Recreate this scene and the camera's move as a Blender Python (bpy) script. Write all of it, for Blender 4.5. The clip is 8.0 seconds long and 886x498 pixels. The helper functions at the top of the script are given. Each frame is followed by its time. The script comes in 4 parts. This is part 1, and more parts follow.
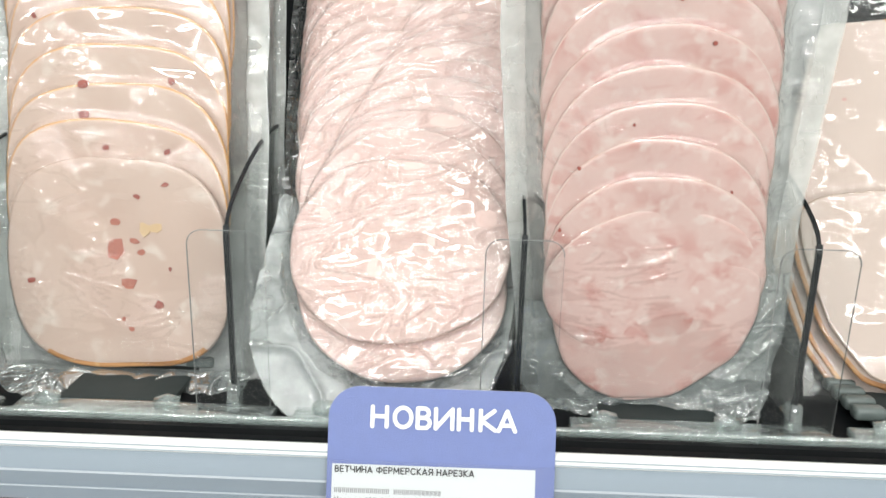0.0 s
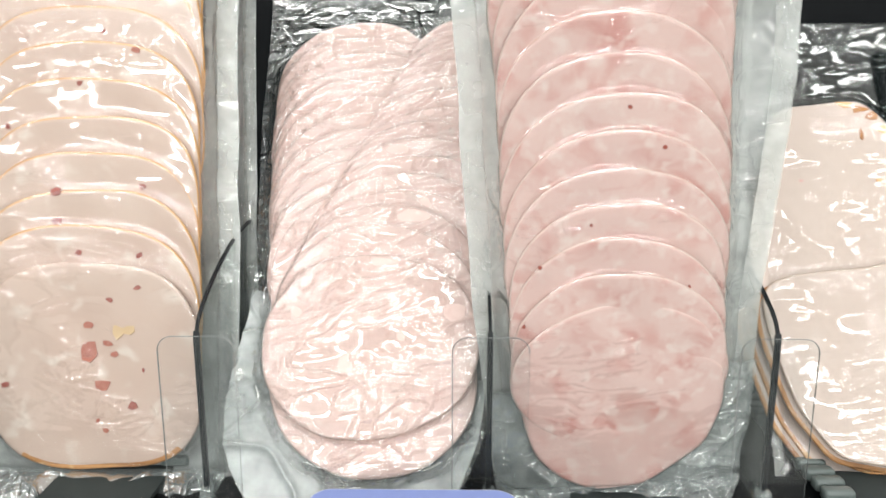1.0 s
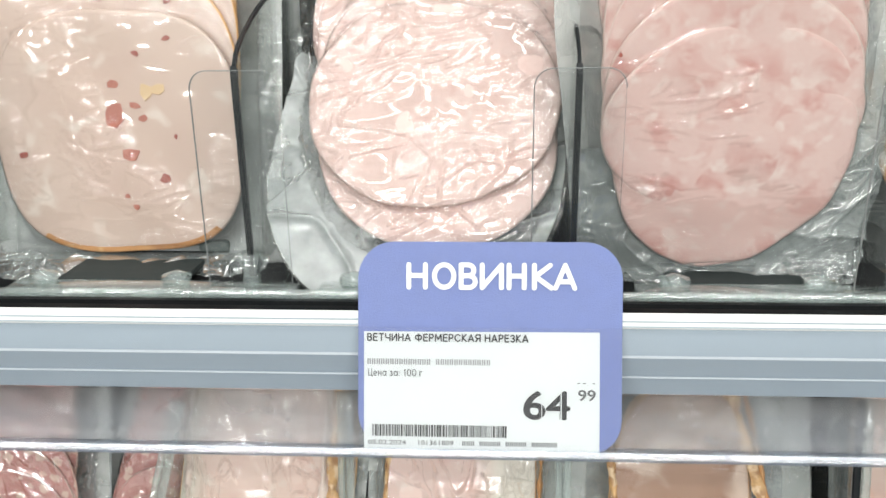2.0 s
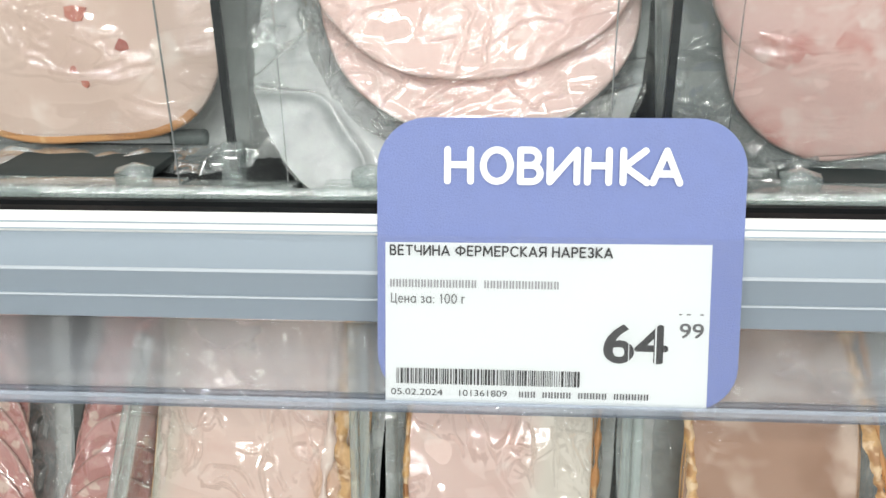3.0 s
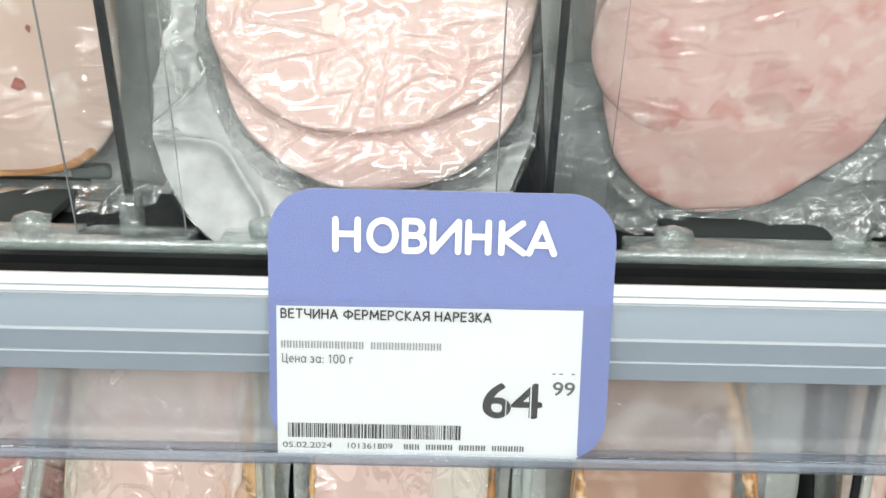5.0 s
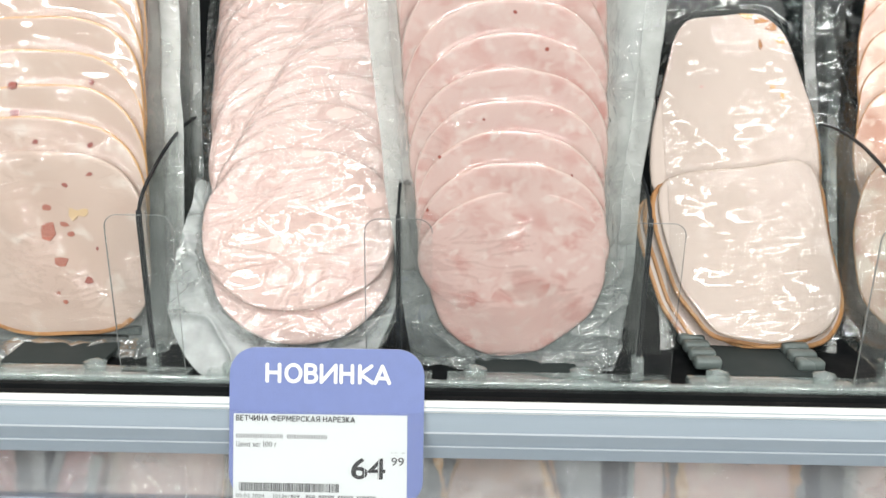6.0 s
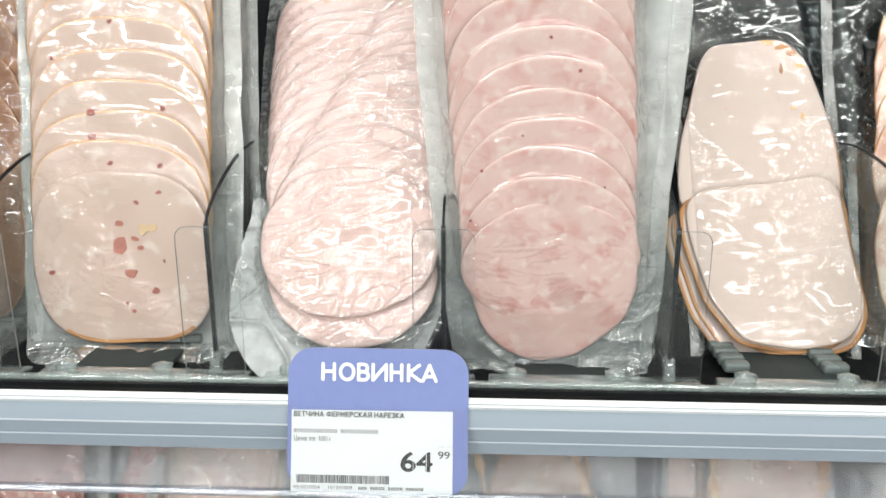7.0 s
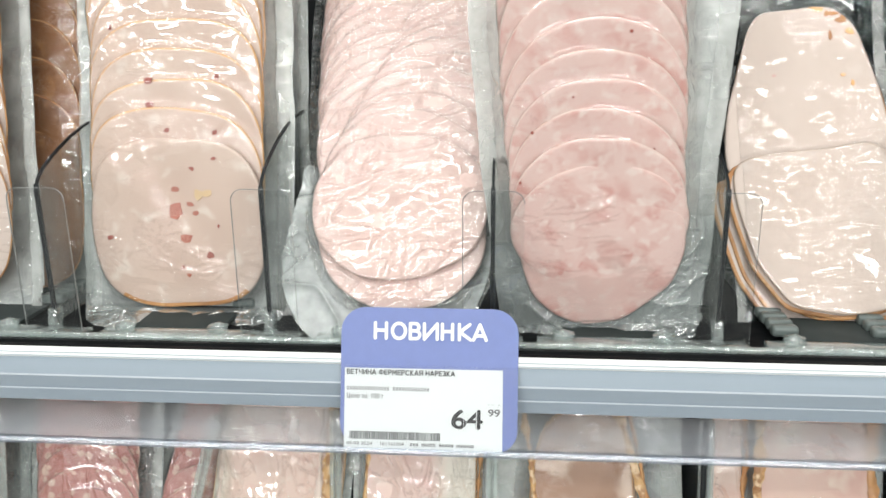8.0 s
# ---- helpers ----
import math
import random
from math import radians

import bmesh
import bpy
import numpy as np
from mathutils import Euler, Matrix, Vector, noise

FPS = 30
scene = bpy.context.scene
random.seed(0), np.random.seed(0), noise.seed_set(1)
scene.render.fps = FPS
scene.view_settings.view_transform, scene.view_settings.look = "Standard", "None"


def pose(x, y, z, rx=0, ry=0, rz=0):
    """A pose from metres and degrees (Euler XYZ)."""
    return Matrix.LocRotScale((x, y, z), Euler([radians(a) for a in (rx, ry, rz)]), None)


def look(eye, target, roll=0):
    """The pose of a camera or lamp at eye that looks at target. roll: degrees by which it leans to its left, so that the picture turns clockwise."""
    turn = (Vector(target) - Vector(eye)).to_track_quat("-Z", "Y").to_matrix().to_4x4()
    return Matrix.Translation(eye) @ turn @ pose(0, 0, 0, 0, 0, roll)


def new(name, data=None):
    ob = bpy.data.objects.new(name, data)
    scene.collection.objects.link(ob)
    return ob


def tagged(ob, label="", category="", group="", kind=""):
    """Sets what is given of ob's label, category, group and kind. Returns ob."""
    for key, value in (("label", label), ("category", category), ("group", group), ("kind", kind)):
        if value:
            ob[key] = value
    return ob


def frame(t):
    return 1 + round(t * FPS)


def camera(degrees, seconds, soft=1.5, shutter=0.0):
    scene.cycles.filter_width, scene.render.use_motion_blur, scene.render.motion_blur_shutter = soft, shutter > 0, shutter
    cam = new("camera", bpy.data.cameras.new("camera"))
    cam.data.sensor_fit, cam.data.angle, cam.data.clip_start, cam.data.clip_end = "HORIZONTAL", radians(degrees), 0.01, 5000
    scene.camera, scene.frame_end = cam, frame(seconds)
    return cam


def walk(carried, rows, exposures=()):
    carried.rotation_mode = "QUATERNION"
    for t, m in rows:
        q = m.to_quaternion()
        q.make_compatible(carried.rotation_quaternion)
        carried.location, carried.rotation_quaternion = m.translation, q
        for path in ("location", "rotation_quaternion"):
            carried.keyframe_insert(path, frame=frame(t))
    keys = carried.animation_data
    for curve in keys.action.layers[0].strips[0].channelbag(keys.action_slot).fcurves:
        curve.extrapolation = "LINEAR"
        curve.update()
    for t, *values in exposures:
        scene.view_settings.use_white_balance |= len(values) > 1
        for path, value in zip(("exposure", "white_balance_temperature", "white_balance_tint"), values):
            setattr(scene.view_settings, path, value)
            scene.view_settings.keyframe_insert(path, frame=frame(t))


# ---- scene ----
cam = camera(55.8, 8.0)
METRES, EYE, TILT, LEAN, TURN = 0.55, 1.3, -5.5, -1.85, 1.7
ROWS = [
    (0.0, -0.0003, 0.0008, 0.0008, -0.08, 0.04, 0.12),
    (0.5, 0.0177, -0.0243, 0.0437, -0.13, 2.93, 1.41),
    (1.0, 0.0172, -0.0122, 0.0346, -0.69, 3.43, 1.75),
    (1.5, 0.0054, 0.0059, -0.0233, -0.73, 2.71, 1.88),
    (1.7, 0.0034, 0.0327, -0.0524, 0.53, 0.31, 2.07),
    (1.9, -0.0081, 0.0605, -0.0660, 1.39, -1.92, 1.93),
    (2.0, -0.0108, 0.0774, -0.0789, 1.80, -1.89, 1.84),
    (2.1, -0.0185, 0.0944, -0.0798, 1.74, -2.92, 1.80),
    (2.2, -0.0165, 0.1089, -0.0803, 2.36, -4.09, 1.72),
    (3.3, -0.0411, 0.2441, -0.1080, 1.83, -7.42, 1.32),
    (3.5, -0.0415, 0.2669, -0.1086, 1.19, -8.29, 1.29),
    (4.0, -0.0389, 0.2915, -0.1165, 0.28, -9.75, 0.97),
    (4.5, -0.0362, 0.2877, -0.1117, -1.27, -9.55, 0.89),
    (5.0, -0.0109, 0.1981, -0.0524, -1.84, -10.21, 0.64),
    (5.2, 0.0108, 0.1445, -0.0253, -1.89, -8.95, 0.87),
    (6.3, 0.0861, -0.1414, 0.0044, -0.54, -0.60, 1.16),
    (6.5, 0.0785, -0.1515, 0.0008, -0.14, -0.04, 1.29),
    (7.0, 0.0669, -0.1416, -0.0177, 0.92, 0.65, 1.32),
    (7.5, 0.0560, -0.1417, -0.0318, 2.00, 0.23, 1.36),
    (8.0, 0.0503, -0.1528, -0.0441, 3.05, 0.21, 1.21),
]
walk(cam, [(t, pose(0, 0, EYE, TILT, LEAN, TURN) @ pose(METRES * x, METRES * y, METRES * z, 90 + pitch, roll, yaw)) for t, x, y, z, yaw, pitch, roll in ROWS])

# ---------------------------------------------------------------- world and light
world = bpy.data.worlds.new("world")
world.use_nodes = True
world.node_tree.nodes["Background"].inputs[0].default_value = (0.9, 0.95, 1.0, 1)
world.node_tree.nodes["Background"].inputs[1].default_value = 0.05
scene.world = world


def area_lamp(name, eye, target, sx, sy, watts, color=(0.985, 1.0, 0.965)):
    lamp = bpy.data.lights.new(name, "AREA")
    lamp.shape, lamp.size, lamp.size_y, lamp.energy, lamp.color = "RECTANGLE", sx, sy, watts, color
    ob = new(name, lamp)
    ob.matrix_world = look(eye, target)
    return ob


LIGHT = 0.375
# Unseen strip, added for glints on the slices' top edges.
area_lamp("overhead_glint_lamp", (0.0, 0.20, 2.02), (0.0, 0.42, 1.2), 1.8, 0.02, 8.0 * LIGHT)
area_lamp("ceiling_lamp", (0.0, -0.75, 2.86), (0.0, -0.75, 0), 3.6, 0.055, 34 * LIGHT)
area_lamp("ceiling_lamp", (0.0, -1.70, 2.86), (0.0, -0.6, 1.0), 3.6, 0.055, 34 * LIGHT)
# Added fill aimed at the shelf from the front; no such lamp is known.
area_lamp("front_fill_lamp", (0.0, -1.75, 2.20), (0.0, 0.33, 1.2), 3.4, 0.055, 44 * LIGHT)
# Two added low fills that brighten upright and forward-leaning packs.
area_lamp("low_fill_lamp", (0.0, -2.10, 1.62), (0.0, 0.33, 1.2), 3.4, 0.055, 42 * LIGHT)
area_lamp("low_fill_lamp", (0.0, -2.10, 1.25), (0.0, 0.33, 1.2), 3.4, 0.055, 78 * LIGHT)


# ---------------------------------------------------------------- materials
class Mat:
    """A node material with short helpers."""

    def __init__(self, name, base=(0.8, 0.8, 0.8), rough=0.5, metal=0.0):
        self.m = bpy.data.materials.new(name)
        self.m.use_nodes = True
        self.t = self.m.node_tree
        self.b = self.t.nodes["Principled BSDF"]
        self.out = self.t.nodes["Material Output"]
        self.b.inputs["Base Color"].default_value = (*base, 1)
        self.b.inputs["Roughness"].default_value = rough
        self.b.inputs["Metallic"].default_value = metal
        self._co = None

    def node(self, kind, **props):
        n = self.t.nodes.new(kind)
        for key, value in props.items():
            if key in ("operation", "blend_type", "data_type", "feature", "distance"):
                if key == "operation":
                    n.operation = value
                elif key == "blend_type":
                    n.blend_type = value
                elif key == "data_type":
                    n.data_type = value
                elif key == "feature":
                    n.feature = value
                else:
                    n.distance = value
            else:
                n.inputs[key.replace("_", " ")].default_value = value
        return n

    def link(self, a, b):
        self.t.links.new(a, b)

    def coords(self, spread=1.0, stretch=(1, 1, 1), turn=0.0):
        """Object coordinates, shifted at random from object to object."""
        tc = self.node("ShaderNodeTexCoord")
        info = self.node("ShaderNodeObjectInfo")
        mul = self.node("ShaderNodeMath", operation="MULTIPLY")
        mul.inputs[1].default_value = 7.31 * spread
        self.link(info.outputs["Random"], mul.inputs[0])
        mp = self.node("ShaderNodeMapping")
        mp.inputs["Scale"].default_value = stretch
        source = tc.outputs["Object"]
        if turn:
            spin = self.node("ShaderNodeMapping")
            spin.inputs["Rotation"].default_value = (0, 0, radians(turn))
            self.link(source, spin.inputs["Vector"])
            source = spin.outputs["Vector"]
        self.link(source, mp.inputs["Vector"])
        self.link(mul.outputs[0], mp.inputs["Location"])
        return mp.outputs["Vector"]

    def noise(self, co, scale, detail=4.0, rough=0.55, warp=0.0):
        n = self.node("ShaderNodeTexNoise", Scale=scale, Detail=detail, Roughness=rough, Distortion=warp)
        self.link(co, n.inputs["Vector"])
        return n.outputs["Fac"]

    def cells(self, co, scale, feature="F1"):
        n = self.node("ShaderNodeTexVoronoi", Scale=scale, feature=feature)
        self.link(co, n.inputs["Vector"])
        return n.outputs["Distance"]

    def ramp(self, fac, lo, hi, a=0.0, b=1.0):
        n = self.node("ShaderNodeMapRange")
        for i, v in zip((1, 2, 3, 4), (lo, hi, a, b)):
            n.inputs[i].default_value = v
        self.link(fac, n.inputs[0])
        return n.outputs[0]

    def math(self, op, a, b):
        n = self.node("ShaderNodeMath", operation=op)
        for i, v in enumerate((a, b)):
            if isinstance(v, (int, float)):
                n.inputs[i].default_value = v
            else:
                self.link(v, n.inputs[i])
        return n.outputs[0]

    def mix(self, fac, a, b):
        n = self.node("ShaderNodeMix", data_type="RGBA")
        for sock, v in ((n.inputs[0], fac), (n.inputs[6], a), (n.inputs[7], b)):
            if isinstance(v, tuple):
                sock.default_value = (*v, 1)
            elif isinstance(v, (int, float)):
                sock.default_value = v
            else:
                self.link(v, sock)
        return n.outputs[2]

    def bump(self, height, strength, dist=0.001, shader=None):
        n = self.node("ShaderNodeBump", Strength=strength, Distance=dist)
        self.link(height, n.inputs["Height"])
        self.link(n.outputs[0], (shader or self.b).inputs["Normal"])
        return n.outputs[0]

    def color(self, sock):
        self.link(sock, self.b.inputs["Base Color"])


def meat(name, base, dark, pale, scale=55, dark_at=(0.55, 0.72), pale_at=(0.6, 0.75), fat=0.0, rough=0.45, sides=()):
    m = Mat(name, base, rough)
    co = m.coords()
    big = m.noise(co, scale, 3, 0.5, 0.6)
    c = m.mix(m.ramp(big, *dark_at), base, dark)
    low = m.noise(co, scale * 0.45, 2, 0.5)
    c = m.mix(m.ramp(low, 0.35, 0.75, 0, 0.35), c, pale)
    spots = m.noise(co, scale * 2.1, 2, 0.4, 0.3)
    c = m.mix(m.ramp(spots, *pale_at), c, pale)
    fine = m.noise(co, 900, 3, 0.6)
    c = m.mix(m.ramp(fine, 0.35, 0.8, 0, 0.18), c, dark)
    if fat:
        warp = m.noise(co, 330, 2)
        cell = m.cells(co, 145)
        lumps = m.math("ADD", cell, m.math("MULTIPLY", warp, 0.55))
        c = m.mix(m.ramp(lumps, fat, fat - 0.05), c, (0.72, 0.55, 0.47))
        cell2 = m.math("ADD", m.cells(co, 330), m.math("MULTIPLY", m.noise(co, 700, 2), 0.4))
        c = m.mix(m.ramp(cell2, 0.42, 0.34), c, (0.62, 0.40, 0.34))
    for x0, x1, tone in sides:
        tc = m.node("ShaderNodeTexCoord")
        sep = m.node("ShaderNodeSeparateXYZ")
        m.link(tc.outputs["Object"], sep.inputs[0])
        x = m.math("ADD", sep.outputs[0], m.math("MULTIPLY", m.math("SUBTRACT", low, 0.5), 0.03))
        c = m.mix(m.ramp(x, x0, x1), c, tone)
    m.color(c)
    m.b.inputs["Subsurface Weight"].default_value = 0.0
    m.bump(m.noise(co, 420, 4, 0.6), 0.25, 0.0006)
    return m.m


def plain(name, base, rough=0.5, metal=0.0, grain=300, vary=0.08, bump=0.08, stretch=(1, 1, 1), shine=0.5):
    m = Mat(name, base, rough, metal)
    m.b.inputs["Specular IOR Level"].default_value = shine
    co = m.coords(stretch=stretch)
    n = m.noise(co, grain, 4, 0.6)
    big = m.noise(co, grain / 12, 3, 0.5)
    lo = tuple(v * (1 - vary) for v in base)
    hi = tuple(min(1, v * (1 + vary)) for v in base)
    m.color(m.mix(m.math("ADD", m.math("MULTIPLY", n, 0.5), m.math("MULTIPLY", big, 0.5)), lo, hi))
    m.link(m.ramp(big, 0.3, 0.7, rough * 0.8, min(1, rough * 1.25)), m.b.inputs["Roughness"])
    if bump:
        m.bump(n, bump, 0.0005)
    return m.m


def clear(name, tint=(0.96, 0.97, 0.97), gloss=0.06, milk=0.0, milk_color=(0.85, 0.87, 0.87), wrinkle=0.0, emboss=0.0, ior=1.45, scale=120, boost=1.0, frost=0.0, turn=0.0,
          crease=0.0, crease_scale=150, stretch=(0.45, 1.25, 1), cover=(0.42, 0.58), most=0.45):
    """Thin clear plastic: see-through, with a gloss that follows Fresnel, a share of milky haze, soft waves (wrinkle) and sharp folds (crease) in its skin.
    cover: where the folds gather, from none to full; most: the greatest share of gloss."""
    m = Mat(name)
    m.t.nodes.remove(m.b)
    see = m.node("ShaderNodeBsdfTransparent", Color=(*tint, 1))
    shine = m.node("ShaderNodeBsdfGlossy", Color=(1, 1, 1, 1), Roughness=gloss)
    fre = m.node("ShaderNodeFresnel", IOR=ior)
    co = m.coords()
    if frost:
        see = m.node("ShaderNodeBsdfRefraction", Color=(*tint, 1), Roughness=frost, IOR=1.12)
    first = see.outputs[0]
    if milk:
        haze = m.node("ShaderNodeBsdfDiffuse", Color=(*milk_color, 1))
        mixer = m.node("ShaderNodeMixShader")
        m.link(m.ramp(m.noise(co, 60, 3), 0.3, 0.7, milk * 0.7, milk * 1.3), mixer.inputs[0])
        m.link(see.outputs[0], mixer.inputs[1])
        m.link(haze.outputs[0], mixer.inputs[2])
        first = mixer.outputs[0]
    normal = None
    if wrinkle:
        wave = m.noise(m.coords(1.0, (0.42, 1.3, 1), turn), scale, 0.6, 0.4, 0.9)
        slow = m.noise(co, scale * 0.4, 1, 0.4, 0.6)
        n = m.node("ShaderNodeBump", Strength=1.0, Distance=0.004 * wrinkle)
        m.link(m.math("ADD", wave, m.math("MULTIPLY", slow, 1.2)), n.inputs["Height"])
        normal = n.outputs[0]
    if crease:
        def fold(at, size, width, warp):
            d = m.math("ABSOLUTE", m.math("SUBTRACT", m.noise(at, size, 1.2, 0.5, warp), 0.5), 0)
            n = m.node("ShaderNodeMapRange")
            n.interpolation_type = "SMOOTHSTEP"
            for i, v in zip((1, 2, 3, 4), (0.0, width, 1.0, 0.0)):
                n.inputs[i].default_value = v
            m.link(d, n.inputs[0])
            return n.outputs[0]
        long_folds = fold(m.coords(1.0, stretch, turn), crease_scale, 0.10, 0.8)
        cross_folds = fold(m.coords(1.7, (0.9, 0.8, 1), turn + 40), crease_scale * 0.9, 0.085, 1.0)
        patch = m.ramp(m.noise(co, crease_scale * 0.4, 1), cover[0], cover[1], 0.0, 1.0)
        patch2 = m.ramp(m.noise(m.coords(2.3), crease_scale * 0.45, 1), 0.46, 0.60, 0.0, 0.8)
        h = m.math("ADD", m.math("MULTIPLY", long_folds, patch), m.math("MULTIPLY", m.math("MULTIPLY", cross_folds, patch2), patch))
        n = m.node("ShaderNodeBump", Strength=1.0, Distance=crease)
        m.link(h, n.inputs["Height"])
        if normal:
            m.link(normal, n.inputs["Normal"])
        normal = n.outputs[0]
    if emboss:
        cell = m.cells(co, 900)
        n = m.node("ShaderNodeBump", Strength=emboss, Distance=0.0006)
        m.link(cell, n.inputs["Height"])
        if normal:
            m.link(normal, n.inputs["Normal"])
        normal = n.outputs[0]
    if normal:
        m.link(normal, shine.inputs["Normal"])
    fac = m.math("MINIMUM", m.math("MULTIPLY", fre.outputs[0], boost), most)
    top = m.node("ShaderNodeMixShader")
    m.link(fac, top.inputs[0])
    m.link(first, top.inputs[1])
    m.link(shine.outputs[0], top.inputs[2])
    m.link(top.outputs[0], m.out.inputs["Surface"])
    return m.m


MEAT_SPOTTED = meat("cooked_ham_beige", (0.63, 0.485, 0.415), (0.58, 0.42, 0.355), (0.75, 0.655, 0.59), 50, (0.58, 0.85), (0.59, 0.74))
MEAT_PALE = meat("cooked_ham_pale", (0.77, 0.575, 0.53), (0.71, 0.47, 0.42), (0.80, 0.68, 0.63), 90, (0.56, 0.8))
MEAT_PINK = meat("cooked_ham_pink", (0.72, 0.515, 0.475), (0.61, 0.305, 0.27), (0.78, 0.645, 0.60), 85, (0.50, 0.70), (0.54, 0.72))
MEAT_ROAST = meat("roast_ham_pale", (0.635, 0.525, 0.47), (0.60, 0.48, 0.42), (0.68, 0.58, 0.53), 30, (0.6, 0.9))
MEAT_BACON = meat("bacon_streaked", (0.74, 0.52, 0.42), (0.58, 0.30, 0.22), (0.86, 0.74, 0.64), 40, (0.5, 0.62), (0.5, 0.62))
MEAT_SALAMI = meat("salami_red", (0.56, 0.27, 0.245), (0.46, 0.18, 0.155), (0.62, 0.36, 0.32), 80, fat=0.62)
RIM_SALAMI = meat("salami_rim", (0.62, 0.42, 0.36), (0.50, 0.26, 0.22), (0.72, 0.58, 0.52), 120)
MEAT_LOWER = meat("smoked_ham", (0.70, 0.50, 0.43), (0.62, 0.37, 0.31), (0.80, 0.69, 0.59), 35, (0.5, 0.7), (0.55, 0.7))
MEAT_CREAM = meat("ham_with_fat", (0.80, 0.60, 0.54), (0.72, 0.46, 0.40), (0.84, 0.72, 0.66), 50, sides=((0.004, 0.014, (0.76, 0.70, 0.62)),))
MEAT_STRIPED = meat("ham_striped", (0.80, 0.61, 0.53), (0.70, 0.45, 0.38), (0.84, 0.73, 0.65), 45, sides=((-0.024, -0.034, (0.74, 0.68, 0.58)), (0.024, 0.030, (0.74, 0.50, 0.36))))
MEAT_BROWN = meat("smoked_brown_ham", (0.40, 0.235, 0.16), (0.25, 0.115, 0.055), (0.66, 0.52, 0.43), 28, (0.46, 0.64), (0.52, 0.66))
RIND = meat("orange_rind", (0.54, 0.26, 0.10), (0.34, 0.13, 0.05), (0.70, 0.46, 0.24), 60)
SMOKED = meat("smoked_rind", (0.24, 0.11, 0.05), (0.13, 0.055, 0.025), (0.40, 0.20, 0.09), 45)
RIND_PALE = meat("yellow_rim", (0.80, 0.47, 0.20), (0.72, 0.38, 0.16), (0.84, 0.58, 0.36), 80)
RIND_MIX = meat("browned_rind", (0.70, 0.42, 0.18), (0.36, 0.16, 0.06), (0.82, 0.62, 0.40), 120, (0.46, 0.60), (0.50, 0.62))
RIM_ROAST = meat("roast_rim", (0.70, 0.56, 0.47), (0.60, 0.42, 0.30), (0.74, 0.64, 0.56), 60)
# Pale edge of the ham, with the film's highlight mixed into its colour.
RIM_PINK = meat("pale_highlit_rim", (0.76, 0.61, 0.56), (0.68, 0.44, 0.38), (0.80, 0.66, 0.60), 80)
PAPRIKA = meat("red_bit", (0.33, 0.09, 0.07), (0.18, 0.05, 0.04), (0.45, 0.17, 0.13), 250)
PAPRIKA_PALE = meat("light_red_bit", (0.43, 0.15, 0.105), (0.30, 0.09, 0.065), (0.54, 0.25, 0.19), 250)
BLOTCH = meat("rosy_blotch", (0.66, 0.38, 0.35), (0.60, 0.31, 0.28), (0.72, 0.47, 0.43), 160)
OLIVE = meat("yellow_bit", (0.64, 0.46, 0.27), (0.54, 0.37, 0.20), (0.70, 0.55, 0.36), 250)
FAT = meat("fat_bit", (0.735, 0.605, 0.535), (0.75, 0.60, 0.52), (0.82, 0.72, 0.65), 200)
FILM = clear("vacuum_film", (0.98, 0.985, 0.985), 0.05, wrinkle=0.13, scale=75, boost=2.5, crease=0.0009, crease_scale=75, cover=(0.46, 0.57))
FILM_CRINKLED = clear("crinkled_film", (0.98, 0.985, 0.985), 0.06, wrinkle=0.36, scale=62, boost=5.0, turn=-14, crease=0.0018, crease_scale=62, cover=(0.32, 0.46), stretch=(0.5, 1.3, 1))
FILM_UPRIGHT = clear("upright_crinkled_film", (0.98, 0.985, 0.985), 0.055, wrinkle=0.42, scale=80, boost=4.8, turn=72, crease=0.0016, crease_scale=75, cover=(0.40, 0.52))
FILM_ROAST = clear("roast_film", (0.98, 0.985, 0.985), 0.05, wrinkle=0.10, scale=80, boost=2.3, turn=-8, crease=0.0007, crease_scale=75, cover=(0.50, 0.61), stretch=(0.35, 1.3, 1))
FILM_SMOOTH = clear("smooth_film", (0.98, 0.985, 0.985), 0.05, wrinkle=0.15, scale=75, boost=2.3, crease=0.0008, crease_scale=70, cover=(0.50, 0.61))
BACKING = clear("backing_film", (0.90, 0.92, 0.915), 0.10, milk=0.50, milk_color=(0.80, 0.83, 0.815), wrinkle=0.15, emboss=0.25, scale=60, crease=0.0016, crease_scale=55, cover=(0.40, 0.52), boost=1.8)
# The milk covers folded layers and also light and reflections on clear film.
BACKING_PALE = clear("pale_backing", (0.90, 0.92, 0.915), 0.08, milk=0.42, milk_color=(0.80, 0.85, 0.85), wrinkle=0.12, emboss=0.3, scale=60, crease=0.0016, crease_scale=65, cover=(0.40, 0.52), boost=4.0)
BACKING_CLEAR = clear("clear_backing", (0.80, 0.83, 0.83), 0.06, milk=0.05, milk_color=(0.70, 0.76, 0.76), wrinkle=0.12, scale=60, crease=0.0016, crease_scale=65, cover=(0.40, 0.52), boost=3.0)
BACKING_DARK = clear("dark_backing", (0.42, 0.46, 0.46), 0.08, milk=0.03, milk_color=(0.35, 0.40, 0.40), wrinkle=0.05, scale=40, boost=0.6, crease=0.0006, crease_scale=60, cover=(0.52, 0.64), most=0.2)
TAIL = clear("loose_film", (0.90, 0.925, 0.92), 0.05, milk=0.22, milk_color=(0.74, 0.80, 0.80), wrinkle=0.10, scale=60, boost=4.5, crease=0.0008, crease_scale=80, cover=(0.42, 0.56), stretch=(0.8, 1, 1))
SEAL = clear("seal_margin", (0.93, 0.945, 0.94), 0.10, milk=0.28, milk_color=(0.84, 0.85, 0.83), emboss=0.9, wrinkle=0.15, scale=40)
